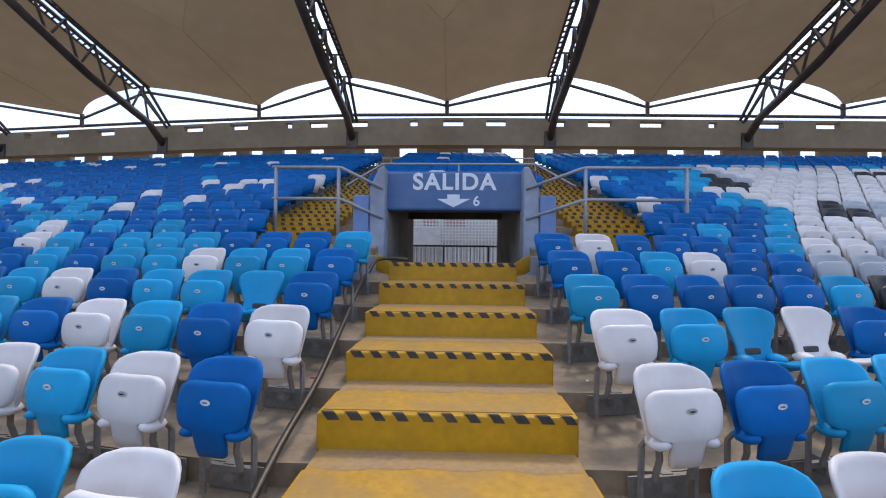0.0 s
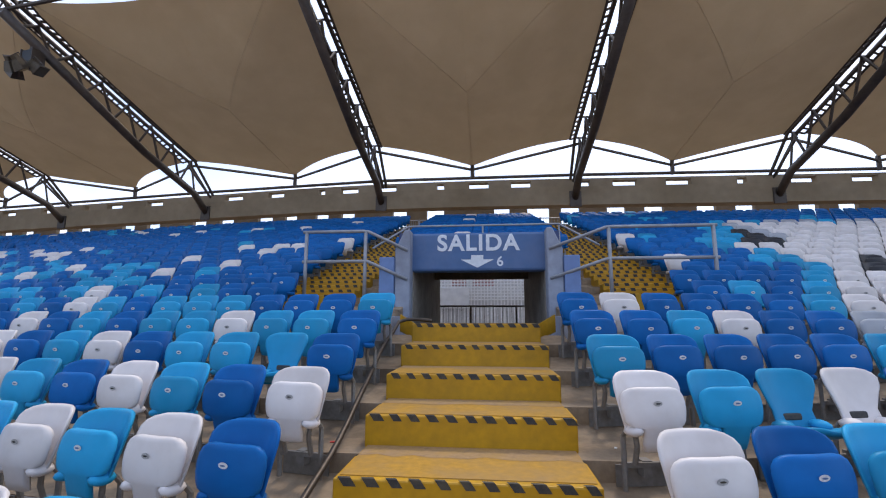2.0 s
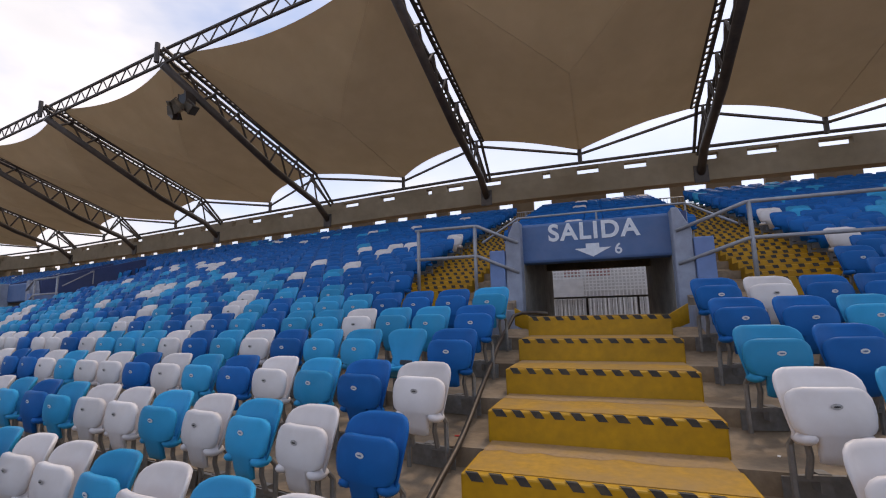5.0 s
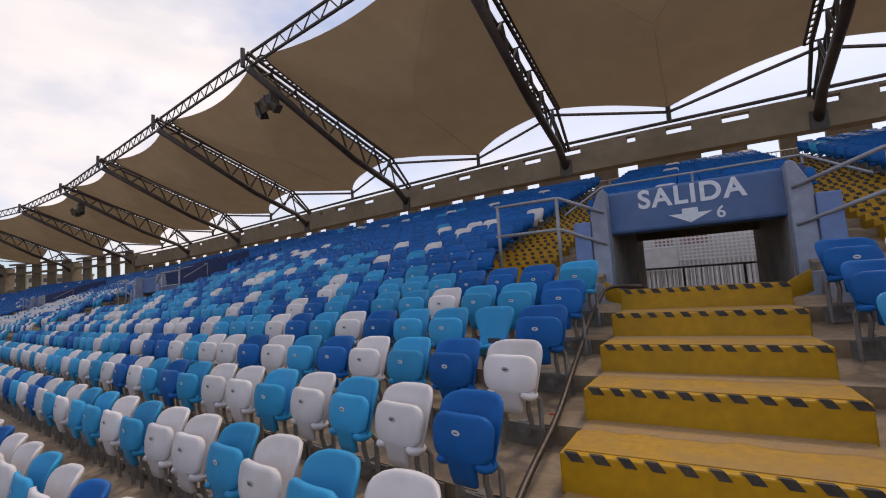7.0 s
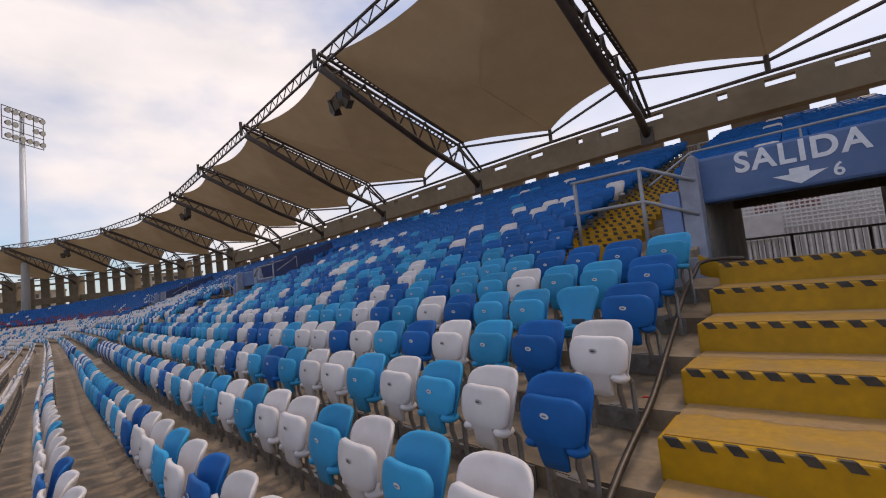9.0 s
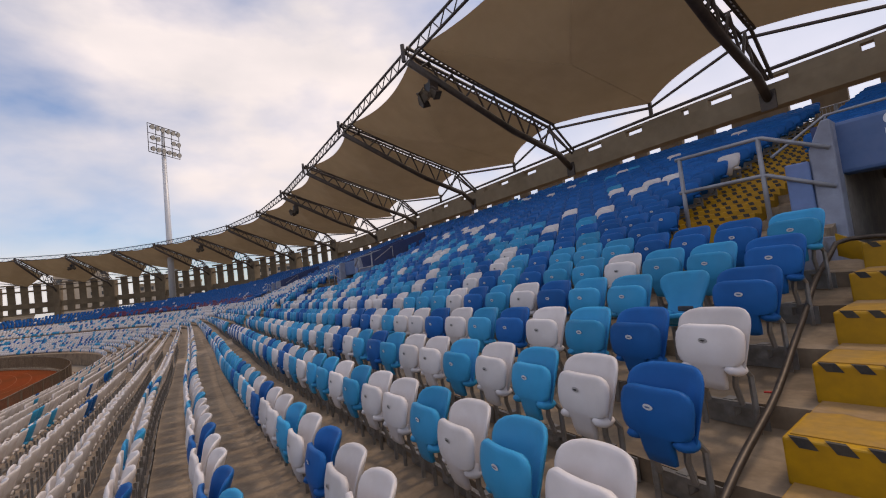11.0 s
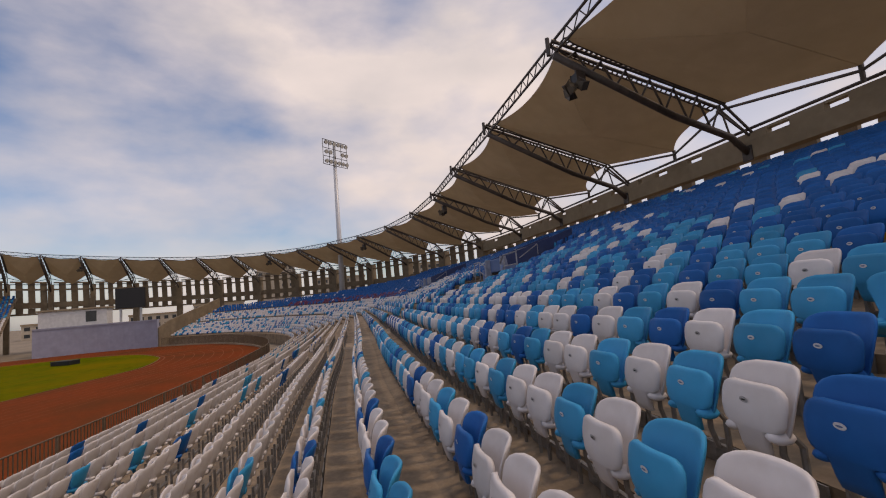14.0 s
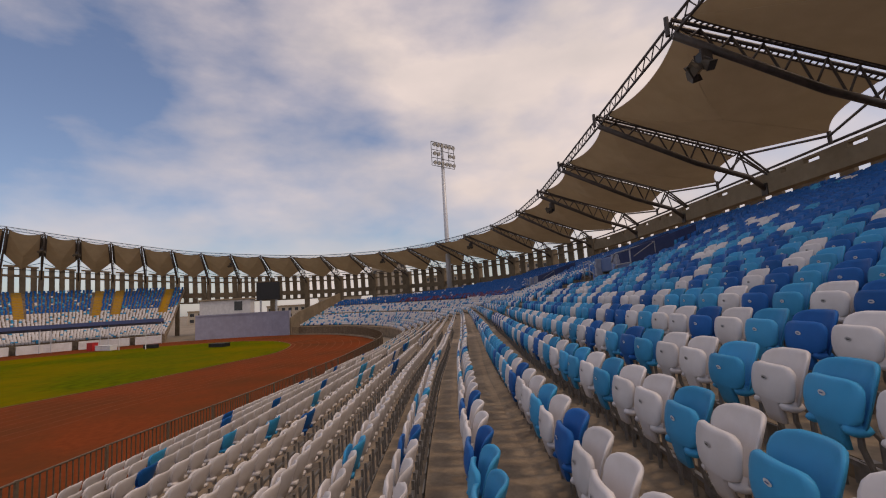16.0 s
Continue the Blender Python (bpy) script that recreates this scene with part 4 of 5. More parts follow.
# ---- handrails round the portal ----
def portal_rails(s0):
    for sx in (-1, 1):
        r = thing("guard_rail", row_frame(s0, 0, 0), "grey painted tubular guard rail beside the exit portal", "guard rail", "guard rails")
        xa, xb = (-3.07, -1.98) if sx < 0 else (2.22, 3.90)
        y0 = 7.6 - EDGE_Y
        top, low, foot = 6.93, 6.39, 5.55
        inner, outer = (xb, xa) if sx < 0 else (xa, xb)
        for x in (inner, outer):
            bm = bmesh.new()
            tube(bm, (x, y0, foot), (x, y0, top), 0.032, 10)
            part("post", bm, M_RAIL, r, smooth=True)
        for z, dz, name in ((top, -0.34, "top_rail"), (low, -0.32, "mid_rail")):
            bm = bmesh.new()
            out_x = outer + (0.06 if sx > 0 else -0.06)
            path_tube(bm, [(out_x, y0, z), (inner + 0.04 * sx, y0, z), (inner - 0.05 * sx, y0, z - 0.01), (sx * 1.24, y0 + 0.12, z + dz)], 0.03, 10)
            part(name, bm, M_RAIL, r, smooth=True)
    r = thing("lintel_rail", row_frame(s0, 0, 0), "thin grey tubular rail over the exit tunnel", "guard rail")
    y1 = 9.6 - EDGE_Y
    bm = bmesh.new()
    path_tube(bm, [(-2.05, y1 - 1.2, 6.75), (-1.56, y1, 7.42), (1.72, y1, 7.42), (2.25, y1 - 1.2, 6.75)], 0.022, 8)
    part("rail", bm, M_RAIL, r, smooth=True)
    for x in (-1.56, 0.08, 1.72):
        bm = bmesh.new()
        tube(bm, (x, y1, 6.9), (x, y1, 7.42), 0.02, 8)
        part("post", bm, M_RAIL, r)


for p in PORTALS:
    portal_rails(p)

# rusty pipe lying up the steps
bm = bmesh.new()
pts = []
for i in range(26):
    y = 1.0 + 4.9 * i / 25
    z = 3.66 + (y - 1.0) * 0.318 + 0.012 * math.sin(y * 5)
    pts.append((-0.95 + 0.02 * math.sin(y * 2.1), y, z))
pts += [(-0.9, 6.05, 5.345), (-0.8, 6.12, 5.375), (-0.62, 6.1, 5.375), (-0.45, 5.98, 5.36)]
path_tube(bm, pts, 0.024, 8)
tagged(part("pipe", bm, M_RUST, smooth=True), "dark rusty pipe lying along the aisle steps", "pipe")


# ---- openings behind the top row and above the beam ----
def pierced_band(name, s0, s1, z0, z1, v, thick, openings, mat, label, lift=True, bars=False):
    """Wall blocks between openings (start, width) along the line."""
    band = thing(name, Matrix.Identity(4), label, "wall", name + "s", "structure")
    edge = s0
    for a, w in sorted(openings) + [(s1, 0)]:
        e = edge
        while e < a - 0.02:
            f = min(a, e + 4.0)
            bm = bmesh.new()
            q = [(e, v), (f, v), (f, v + thick), (e, v + thick)]
            lo = [bm.verts.new(place(s, u, roof_z(s, z0) if lift else z0)) for s, u in q]
            hi = [bm.verts.new(place(s, u, roof_z(s, z1) if lift else z1)) for s, u in q]
            bm.faces.new(lo), bm.faces.new(hi)
            for i in range(4):
                bm.faces.new((lo[i], lo[(i + 1) % 4], hi[(i + 1) % 4], hi[i]))
            part("wall_block", bm, mat, band)
            e = f
        edge = a + w
    return band


slots, gates = [], []
s = 4.0
i = 0
while s < S_STAIR + 55:
    slots.append((s, 1.15 if i % 3 else 0.45))
    s += 2.0 + 1.3 * hashed(i, 11, 2)
    i += 1
pierced_band("beam_slot", 0, S_STAIR + 57.6, 11.55, 12.03, BEAM_V + 0.02, 0.35, slots, M_BEAM, "concrete blocks with light slots above the ring beam")
s = 4.0
i = 0
while s < S_STAIR + 60:
    d = s - S_STAIR
    if abs(d) > 4.6:
        gates.append((s, 0.95))
    s += 1.9 if i % 2 else 2.1 + 1.6 * hashed(i, 5, 9)
    i += 1
gates += [(S_STAIR + 2.55, 1.15), (S_STAIR - 4.05, 1.15), (S_STAIR - 1.75, 1.0)]
pierced_band("back_wall", 0, S_STAIR + 62, 8.8, 11.3, BEAM_V + 2.0, 0.25, gates, M_LOUVRE, "grey wall panels with openings behind the top row", False)


def baluster_rail(name, s0, s1, v, z, height, gap, mat, label, lift=False, posts=2.4, bar=0.009):
    """A steel railing along the line: rails and posts as parts, the many thin bars as one part."""
    r = thing(name, Matrix.Identity(4), label, "railing", name + "s")
    st = stations(s0, s1, 3.0)
    for zz in (0.06, height):
        bm = bmesh.new()
        path_tube(bm, [place(s, v, z + zz) for s in st], 0.028, 6)
        part("rail", bm, mat, r)
    n = int((s1 - s0) / posts)
    for i in range(n + 1):
        s = s0 + (s1 - s0) * i / n
        bm = bmesh.new()
        tube(bm, place(s, v, z - 0.05), place(s, v, z + height + 0.03), 0.055, 6)
        part("post", bm, mat, r)
    bm = bmesh.new()
    n = int((s1 - s0) / gap)
    for i in range(n + 1):
        s = s0 + (s1 - s0) * i / n
        p = place(s, v, z)
        h = on_line(s)[2]
        m = Matrix.Translation(p + Vector((0, 0, height / 2))) @ Matrix.Rotation(h, 4, "Z")
        x = [bm.verts.new(m @ Vector(q)) for q in ((-bar, -bar, -height / 2), (bar, bar, -height / 2), (bar, bar, height / 2), (-bar, -bar, height / 2))]
        y = [bm.verts.new(m @ Vector(q)) for q in ((-bar, bar, -height / 2), (bar, -bar, -height / 2), (bar, -bar, height / 2), (-bar, bar, height / 2))]
        bm.faces.new(x), bm.faces.new(y)
    tagged(part("infill", bm, mat, r), kind="stuff")
    return r


baluster_rail("top_railing", S_STAIR - 45, S_STAIR + 48, BEAM_V + 0.9, 9.2, 1.15, 0.14, M_RAIL, "grey steel railing behind the top row of seats")
baluster_rail("track_fence", S_STAIR - 25, S_STAIR + 112, FENCE_V, 0.0, 1.5, 0.17, M_FENCE, "brown steel fence between the stand and the track", bar=0.013)

ring_box("fence_kerb", FENCE_V - 0.12, FENCE_V + 0.3, 0.004, 0.22, S_STAIR - 25, S_STAIR + 112, M_BEAM, "pale concrete kerb under the track fence", "kerb", lift=False)


def fence_gate(s, v):
    g = thing("fence_gate", frame_at(s, v, 0), "open brown steel gate leaf in the track fence", "gate")
    for x in (0, 1.1):
        bm = bmesh.new()
        tube(bm, (x, 0, 0), (x, -0.25, 1.35), 0.04, 8)
        part("gate_post", bm, M_FENCE, g)
    for z in (0.15, 0.75, 1.3):
        bm = bmesh.new()
        tube(bm, (0, -0.2 * z, z), (1.1, -0.2 * z, z), 0.028, 6)
        part("gate_bar", bm, M_FENCE, g)


for d in (30.0, 33.0, 52.0):
    fence_gate(S_STAIR + d, FENCE_V - 0.4)


# ---- outer ring: columns and pierced facade ----
def facade_bay(sa, sb):
    f = thing("facade_bay", Matrix.Identity(4), "weathered concrete facade bay with louvre slabs and openings", "facade", "facade bays")
    v = BEAM_V
    def block(name, s0, s1, z0, z1, v0, v1, mat, lean=0.0):
        bm = bmesh.new()
        lo = [bm.verts.new(place(s, u, roof_z(s, z0) if z0 > 0 else 0)) for s, u in ((s0, v0), (s1, v0), (s1, v1), (s0, v1))]
        hi = [bm.verts.new(place(s + lean, u, roof_z(s, z1))) for s, u in ((s0, v0), (s1, v0), (s1, v1), (s0, v1))]
        bm.faces.new(lo), bm.faces.new(hi)
        for i in range(4):
            bm.faces.new((lo[i], lo[(i + 1) % 4], hi[(i + 1) % 4], hi[i]))
        part(name, bm, mat, f)
    w = sb - sa
    distant = sa > S_STAIR + 55
    half = 0.45 if w > 7.5 else 0.36
    top = 12.75 if distant else 10.5
    block("column", sa - half, sa + half, 0, top - 0.5 if distant else top, v - 0.35, v + 0.75, M_COLUMN)
    block("spandrel", sa + 0.45, sb - 0.45, 8.4 if distant else 7.55, 9.35 if distant else 8.35, v, v + 0.4, M_COLUMN)
    block("sill_beam", sa + 0.45, sb - 0.45, 7.3 if distant else 6.35, 7.6 if distant else 6.7, v, v + 0.4, M_COLUMN)
    if distant:
        block("head_beam", sa + half, sb - half, 12.55, 12.8, v, v + 0.14, M_COLUMN)
        block("tie_beam", sa + half, sb - half, 11.32, 11.62, v, v + 0.14, M_COLUMN)
    n = 4 if w > 6.0 else 3
    for i in range(n):
        a = sa + 0.45 + (w - 0.9) * (i + 0.0) / n
        b = a + (w - 0.9) / n
        block("louvre_slab", a, a + 0.58 * (b - a), 9.35 if distant else 8.35, top, v + 0.15, v + 0.3, M_LOUVRE, 0.12)
        block("lower_slab", a, a + 0.6 * (b - a), 7.6 if distant else 6.7, 8.4 if distant else 7.55, v + 0.15, v + 0.3, M_LOUVRE)
    if not (GAP[0] - 30 < sa < GAP[1] + 2):
        block("base_wall", sa + 0.45, sb - 0.45, 0, 5.6, v + 0.1, v + 0.35, M_COLUMN)


for a, b in zip(TRUSS_S, TRUSS_S[1:]):
    if a > S_STAIR + 38:
        facade_bay(a, b)


# ---- end wall, screen, tower ----
ring_box("end_wall", -11.4, -10.9, 0, 4.7, GAP[0] + 0.4, GAP[0] + 27, M_LAVENDER, "pale blue-grey wall closing the stand's gap", "wall", lift=False)
ring_box("end_wall_coping", -11.5, -10.8, 4.704, 4.95, GAP[0] + 0.4, GAP[0] + 27, M_LAVENDER, "pale blue-grey coping along the end wall", "wall", lift=False)


def stand_end_wall(s0):
    """The sloping concrete wall that closes the stand beside the gap."""
    bm = bmesh.new()
    prof = [(-11.3, 0.0), (-11.3, 3.4), (-8.6, 4.6), (6.5, 8.3), (6.5, 0.0)]
    a = [bm.verts.new(place(s0, v, z)) for v, z in prof]
    b = [bm.verts.new(place(s0 + 0.35, v, z)) for v, z in prof]
    bm.faces.new(a), bm.faces.new(b[::-1])
    for i in range(len(prof)):
        bm.faces.new((a[i], a[(i + 1) % 5], b[(i + 1) % 5], b[i]))
    tagged(part("stand_end_wall", bm, M_COLUMN), "weathered brown concrete wall closing the end of the stand", "wall", kind="structure")


stand_end_wall(GAP[0] + 0.02)


def control_cabin(s0, v):
    c = thing("control_cabin", frame_at(s0, v, 0), "flat-roofed pale grey concrete cabin behind the end wall", "cabin")
    bm = bmesh.new()
    box(bm, at(0, 0, 3.9), (10.0, 4.0, 7.8), 0.05)
    part("wall", bm, M_OUTER, c)
    bm = bmesh.new()
    box(bm, at(0, 0, 7.95), (10.6, 4.6, 0.3), 0.04)
    part("roof", bm, M_BEAM, c)
    bm = bmesh.new()
    box(bm, at(2.6, -2.02, 6.5), (1.6, 0.08, 1.9), 0.02)
    part("window", bm, M_DARKGLASS, c, "dark window opening")


control_cabin(GAP[0] + 21.0, -7.0)
sc = thing("scoreboard", frame_at(S_STAIR + 129.5, 8.0, 0), "large dark scoreboard screen on two posts", "scoreboard")
bm = bmesh.new()
box(bm, at(0, 0, 10.0), (5.6, 0.7, 4.4), 0.08)
part("screen_case", bm, M_SCREEN, sc)
for x in (-1.9, 1.9):
    bm = bmesh.new()
    tube(bm, (x, 0.2, 0), (x, 0.2, 8.0), 0.25, 10)
    part("post", bm, M_POLE, sc)


def light_tower(x, y, height, turn):
    t = thing("floodlight_tower", at(x, y, 0, turn), "tall pale grey floodlight mast with a two-tier lamp rack", "floodlight mast", "floodlight masts")
    bm = bmesh.new()
    tube(bm, (0, 0, 0), (0, 0, height - 3.2), 0.62, 16, 0.36)
    part("mast", bm, M_POLE, t, smooth=True)
    w, h0, h1 = 6.4, height - 4.6, height + 0.7
    for z in np.linspace(h0, h1, 4):
        bm = bmesh.new()
        tube(bm, (-w / 2, -0.3, z), (w / 2, -0.3, z), 0.07, 6)
        part("rack_bar", bm, M_TRUSS, t)
    for x in np.linspace(-w / 2, w / 2, 5):
        bm = bmesh.new()
        tube(bm, (x, -0.3, h0), (x, -0.3, h1), 0.06, 6)
        part("rack_post", bm, M_TRUSS, t)
    bm = bmesh.new()
    tube(bm, (0, 0, height - 3.4), (0, -0.1, h1), 0.3, 10)
    part("mast_head", bm, M_POLE, t)
    for zi in range(3):
        for xi in range(6):
            if zi == 1 and xi in (2, 3):
                continue
            bm = bmesh.new()
            c = pose(-w / 2 + (xi + 0.5) * w / 6, -0.6, h0 + 0.6 + zi * 2.0, 108, 0, 0)
            bmesh.ops.create_cone(bm, cap_ends=True, segments=10, radius1=0.26, radius2=0.46, depth=0.5, matrix=c)
            lamp = part("lamp", bm, M_CASING, t)
            bm = bmesh.new()
            bmesh.ops.create_cone(bm, cap_ends=True, segments=10, radius1=0.42, radius2=0.42, depth=0.03, matrix=c @ at(0, 0, 0.262))
            part("lens", bm, M_LAMP, lamp, "pale glass lens")


light_tower(-93.5, 14.6, 38.5, 122)


# ---- floodlight clusters under the trusses ----
def lamp_cluster(s):
    g = roof_z(s, 14.2)
    c = thing("floodlight_cluster", roof_frame(s + 0.2, TIP_V + 1.3, g + 0.85) @ Matrix.Scale(1.15, 4), "dark cluster of four floodlights hung under a roof truss", "floodlights", "floodlight clusters")
    bm = bmesh.new()
    box(bm, at(0, 0.05, -0.22), (0.42, 0.36, 0.42), 0.03)
    part("gear_box", bm, M_SCREEN, c)
    bm = bmesh.new()
    tube(bm, (0, 0, 0), (0, 0, 0.35), 0.06, 8)
    tube(bm, (-0.55, 0, -0.5), (0.55, 0, -0.5), 0.04, 8)
    part("hanger", bm, M_TRUSS, c)
    for sx in (-1, 1):
        bm = bmesh.new()
        box(bm, at(sx * 0.24, 0.05, -0.25), (0.035, 0.40, 0.56), 0.008)
        part("cage_plate", bm, M_TRUSS, c, "steel plate beside the gear box")
    for x, y, tip, side in ((-0.46, -0.05, 20, -42), (-0.17, -0.34, 38, -14), (0.17, -0.34, 38, 14), (0.46, -0.05, 20, 42)):
        m = pose(x, y, -0.68, tip, -side, 0)
        bm = bmesh.new()
        bmesh.ops.create_cone(bm, cap_ends=True, segments=4, radius1=0.26, radius2=0.15, depth=0.3, matrix=m @ at(0, 0, 0, 45))
        box(bm, m @ at(0, 0, 0.22), (0.17, 0.17, 0.16), 0.02)
        lamp = part("floodlight", bm, M_CASING, c, "tan metal floodlight casing")
        bm = bmesh.new()
        box(bm, m @ at(0, 0, -0.156), (0.32, 0.32, 0.012))
        part("lens", bm, M_DARKGLASS, lamp)
        bm = bmesh.new()
        path_tube(bm, [m @ Vector((-0.2, 0, -0.05)), m @ Vector((-0.2, 0, 0.3)), m @ Vector((0.2, 0, 0.3)), m @ Vector((0.2, 0, -0.05))], 0.018, 5)
        part("yoke", bm, M_TRUSS, lamp)


for i, s in enumerate(TRUSS_S):
    j = round((s - (S_STAIR + 6.0)) / BAY)
    if (j >= 0 and j % 3 == 1) or (j < 0 and j == -2):
        lamp_cluster(s)


# ---- outside, seen through the tunnel ----
out_rail = thing("outer_railing", at(0, 15.0, 3.4), "tall grey-brown steel railing beyond the exit tunnel", "railing")
for z in (0.1, 2.4):
    bm = bmesh.new()
    tube(bm, (-3, 0, z), (3, 0, z), 0.03, 6)
    part("rail", bm, M_BRACKET, out_rail)
for i in range(41):
    bm = bmesh.new()
    tube(bm, (-3 + i * 0.15, 0, 0.1), (-3 + i * 0.15, 0, 2.4), 0.009 if i % 10 else 0.035, 5)
    part("bar", bm, M_BRACKET, out_rail)
lat = thing("white_lattice_screen", at(0, 38.0, 0.0), "pale lattice fence beyond the exit tunnel", "lattice fence")
bm = bmesh.new()
box(bm, at(0, 0, 0), (0.1, 0.08, 9.66))
upright = mesh_of("upright", bm, M_LATTICE)
for i in range(56):
    o = new("upright", upright)
    o.parent = lat
    o.matrix_basis = at(-7.7 + i * 0.28, 0, 4.77)
bm = bmesh.new()
box(bm, at(0, 0, 0), (15.6, 0.08, 0.09))
slat = mesh_of("cross_slat", bm, M_LATTICE)
for i in range(12):
    o = new("cross_slat", slat)
    o.parent = lat
    o.matrix_basis = at(0, -0.1, 7.0 + i * 0.26)
for x, w in ((-1.2, 1.3), (0.9, 1.8)):
    bm = bmesh.new()
    box(bm, at(x, 0.3, 8.6), (w, 0.06, 0.9), 0.02)
    part("red_panel", bm, M_PINK, lat, "faded red panel")
bm = bmesh.new()
box(bm, at(-1.9, -0.3, 7.1), (3.2, 0.1, 1.7), 0.02)
part("grey_panel", bm, M_OUTER, lat, "plain grey sheet panel")
bm = bmesh.new()
box(bm, at(0, 40.0, 6.0), (60, 0.4, 12.0))
tagged(part("outer_wall", bm, M_OUTER), "grey wall across the street behind the exit", "wall", kind="structure")


# ---- litter and loose pieces on the terraces ----
def litter(name, s, v, z, size, mat, label, category, turn=0.0):
    bm = bmesh.new()
    box(bm, at(0, 0, size[2] / 2), size, min(size) * 0.25)
    ob = part(name, bm, mat)
    ob.matrix_world = frame_at(s, v, z) @ pose(0, 0, 0, 0, 0, turn)
    tagged(ob, label, category)


litter("white_board", S_STAIR + 9.0, -2 * ROW + 0.25, row_z(-2) + 0.004, (0.42, 0.3, 0.05), M_WHITE, "white plastic board lying on the concrete tread", "board", 14)
litter("concrete_block", S_STAIR + 14.0, -ROW + 0.3, row_z(-1) + 0.004, (0.5, 0.3, 0.22), M_TREAD, "small yellowish concrete block on the tread", "block", 5)
litter("red_scrap", S_STAIR + 1.12, ROW + 0.3, row_z(1) + 0.004, (0.06, 0.03, 0.006), M_RED, "small scrap of red plastic on the concrete", "litter", 25)
litter("paper_scrap", S_STAIR - 1.15, ROW + 0.35, row_z(1) + 0.004, (0.04, 0.02, 0.004), M_WHITE, "scrap of white paper on the concrete", "litter", 60)


# ---- far side of the field ----
def building(x, y, w, d, h, storeys, cols, turn, mat):
    b = thing("apartment_building", at(x, y, 0, turn), "distant tan apartment block with rows of windows", "building", "distant buildings")
    bm = bmesh.new()
    box(bm, at(0, 0, h / 2), (w, d, h))
    part("wall", bm, mat, b)
    bm = bmesh.new()
    box(bm, at(0, 0, h + 0.4), (w + 0.6, d + 0.6, 0.8))
    part("roof", bm, M_BEAM, b)
    bm = bmesh.new()
    box(bm, at(0, 0, 0), (w / cols * 0.5, 0.12, h / storeys * 0.5))
    pane = mesh_of("window", bm, M_DARKGLASS)
    for i in range(storeys):
        for j in range(cols):
            o = new("window", pane)
            o.parent = b
            o.matrix_basis = at(-w / 2 + (j + 0.5) * w / cols, -d / 2 - 0.03, (i + 0.55) * h / storeys)


for x, y, w, h, st, co in ((-230, 35, 24, 17, 6, 7), (-245, 5, 18, 26, 9, 5), (-250, -22, 22, 9, 3, 7), (-260, -52, 20, 6.5, 2, 6), (-205, 75, 26, 20, 7, 7), (-255, -85, 30, 6, 2, 8), (-190, -105, 16, 7, 2, 5)):
    building(x, y, w, 14, h, st, co, math.degrees(math.atan2(y, x)) - 90, M_BUILDING)


def dugout(s, length):
    """A low blue canopy over white benches at the field's edge."""
    d = thing("dugout", frame_at(s, FENCE_V - 0.8, 0), "low dugout with a blue canopy and white bench boxes", "dugout", "dugouts")
    bm = bmesh.new()
    box(bm, pose(0, 0.9, 4.3, -8, 0, 0), (length, 3.2, 0.7), 0.05)
    part("canopy", bm, M_NAVY, d, "blue canopy roof")
    n = int(length / 4)
    for i in range(n):
        x = -length / 2 + (i + 0.5) * length / n
        bm = bmesh.new()
        box(bm, at(x, 0.9, 0.75), (length / n - 0.9, 0.9, 1.5), 0.06)
        part("bench", bm, M_WHITE, d, "white bench box")
    for x in (-length / 2 + 0.3, length / 2 - 0.3):
        bm = bmesh.new()
        tube(bm, (x, -0.6, 0), (x, -0.3, 4.2), 0.08, 8)
        part("post", bm, M_POLE, d)


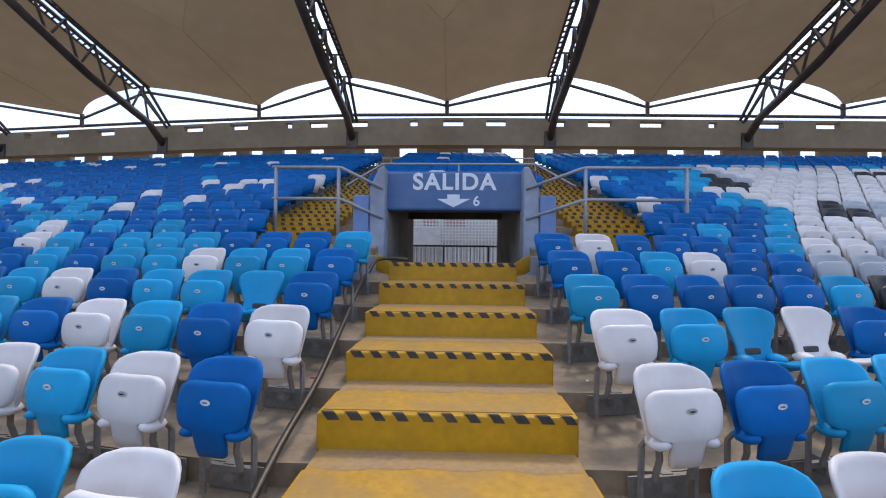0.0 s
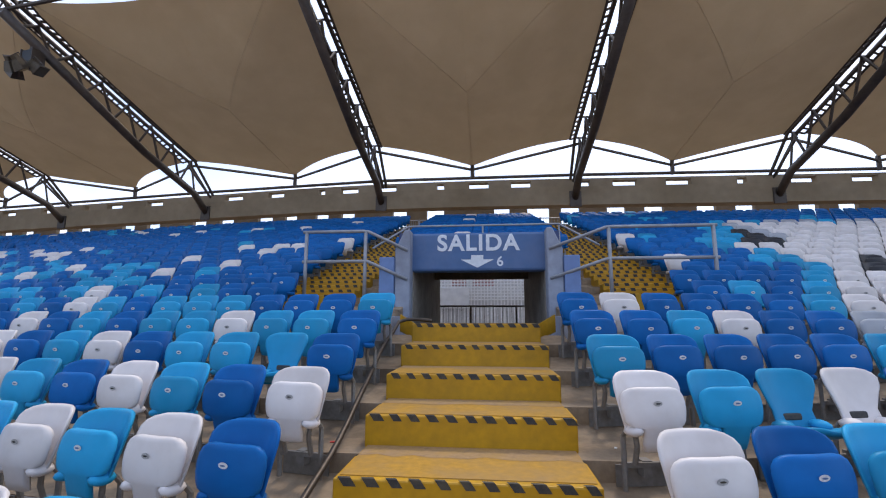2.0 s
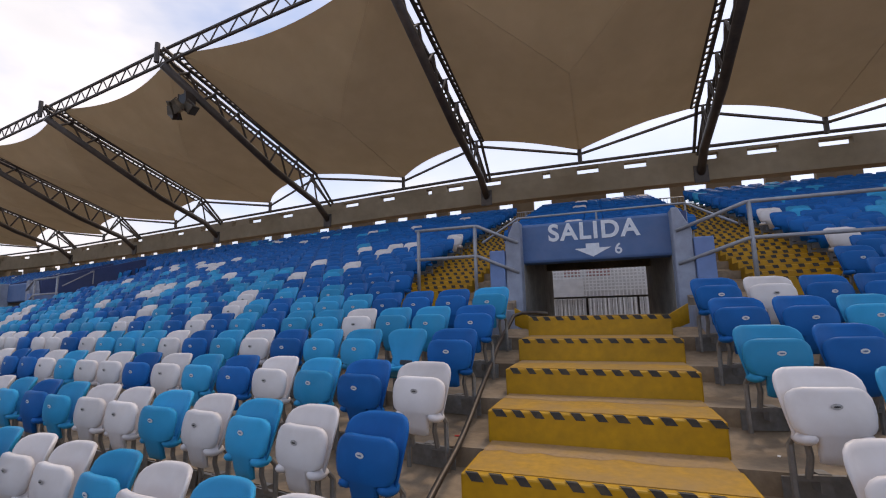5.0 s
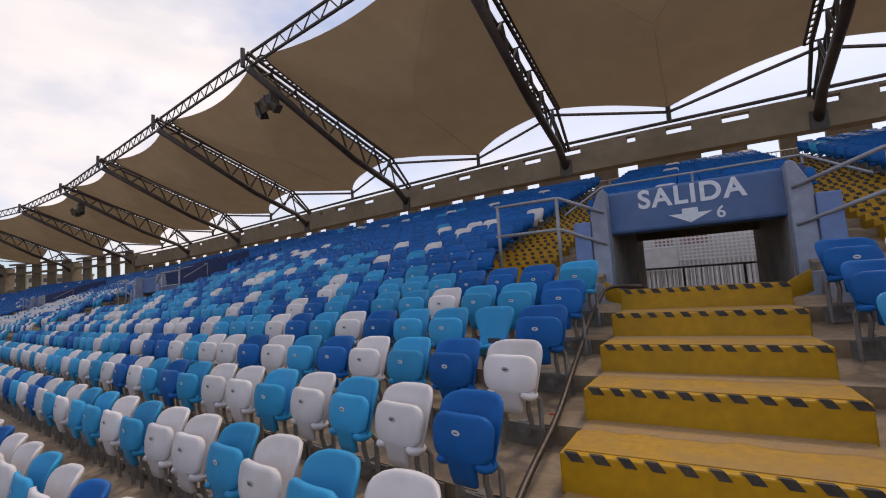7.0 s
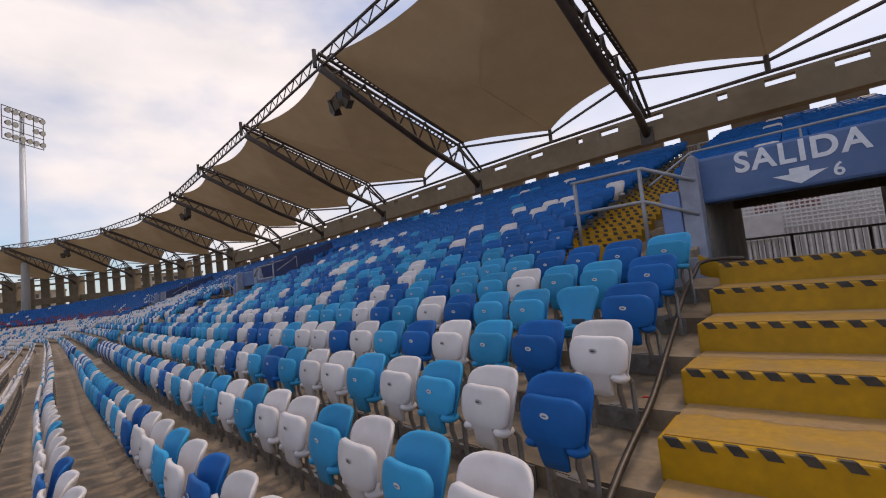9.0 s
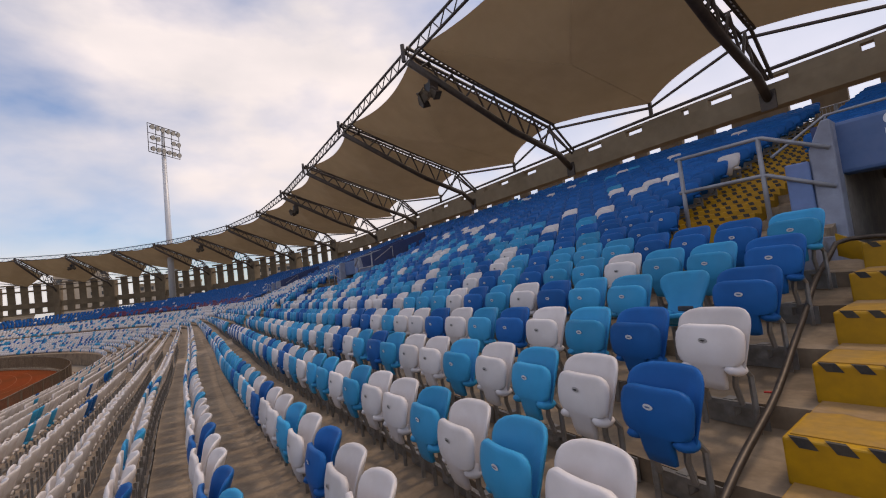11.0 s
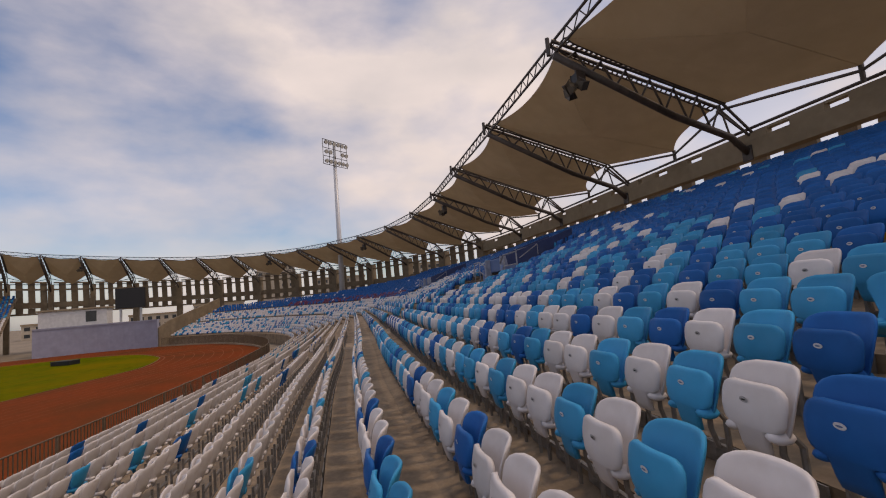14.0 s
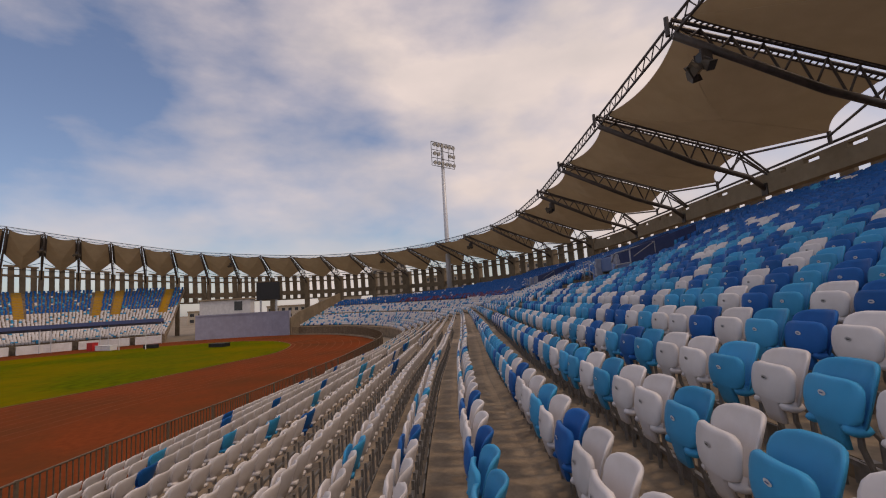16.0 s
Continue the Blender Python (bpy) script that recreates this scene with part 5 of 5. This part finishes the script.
for d in (153.0, 163.5, 174.0):
    dugout(S_STAIR + d, 10.2)


def crate(name, x, y, size, mat, label, turn=0.0):
    ob = thing(name, at(x, y, 0.012, turn), label, name.replace("_", " "))
    bm = bmesh.new()
    box(bm, at(0, 0, size[2] / 2), size, 0.05)
    part("body", bm, mat, ob)
    bm = bmesh.new()
    box(bm, at(0, 0, size[2] + 0.03), (size[0] + 0.08, size[1] + 0.08, 0.06), 0.01)
    part("top", bm, mat, ob)


crate("mat_stack", -75.0, -25.2, (2.8, 1.6, 0.5), M_SCREEN, "dark stacked jump mats on the track", 60)
crate("red_box", -86.0, -49.6, (1.5, 1.0, 1.3), M_RED, "red equipment box beside the field", 60)
crate("white_table", -84.5, -46.6, (4.0, 1.2, 0.8), M_WHITE, "long white table beside the field", 60)
crate("bench_stack", -82.5, -38.6, (2.8, 0.8, 0.55), M_SCREEN, "dark bench stack beside the field", 60)


def goal_post(x, y, turn):
    g = thing("goal", at(x, y, 0.012, turn), "white goal frame standing beside the pitch", "goal")
    for dx in (-2.6, 2.6):
        bm = bmesh.new()
        tube(bm, (dx, 0, 0), (dx, 0, 2.44), 0.07, 8)
        part("post", bm, M_WHITE, g)
    bm = bmesh.new()
    tube(bm, (-2.6, 0, 2.44), (2.6, 0, 2.44), 0.07, 8)
    part("crossbar", bm, M_WHITE, g)


goal_post(-81.5, -41.0, 71)


# yellow aisles of the far stand
for d in FAR_LANES:
    st = thing("far_aisle", Matrix.Identity(4), "yellow painted stepped aisle on the distant stand", "aisle", "far aisles")
    for k in range(5, 23):
        bm = bmesh.new()
        m = frame_at(S_STAIR + d, k * ROW, seat_z(S_STAIR + d, k))
        box(bm, m @ at(0, 0.36, 0.0), (1.6, 0.74, 0.5))
        part("aisle_step", bm, M_YELLOW, st)


# low sandy concrete plinths where the fence opens
for d, w in ((34.5, 3.2), (43.0, 2.6)):
    litter("fence_plinth", S_STAIR + d, FENCE_V + 0.75, 0.0, (w, 1.0, 0.55), M_GROUND, "low sandy concrete plinth beside the track fence", "plinth", 2)
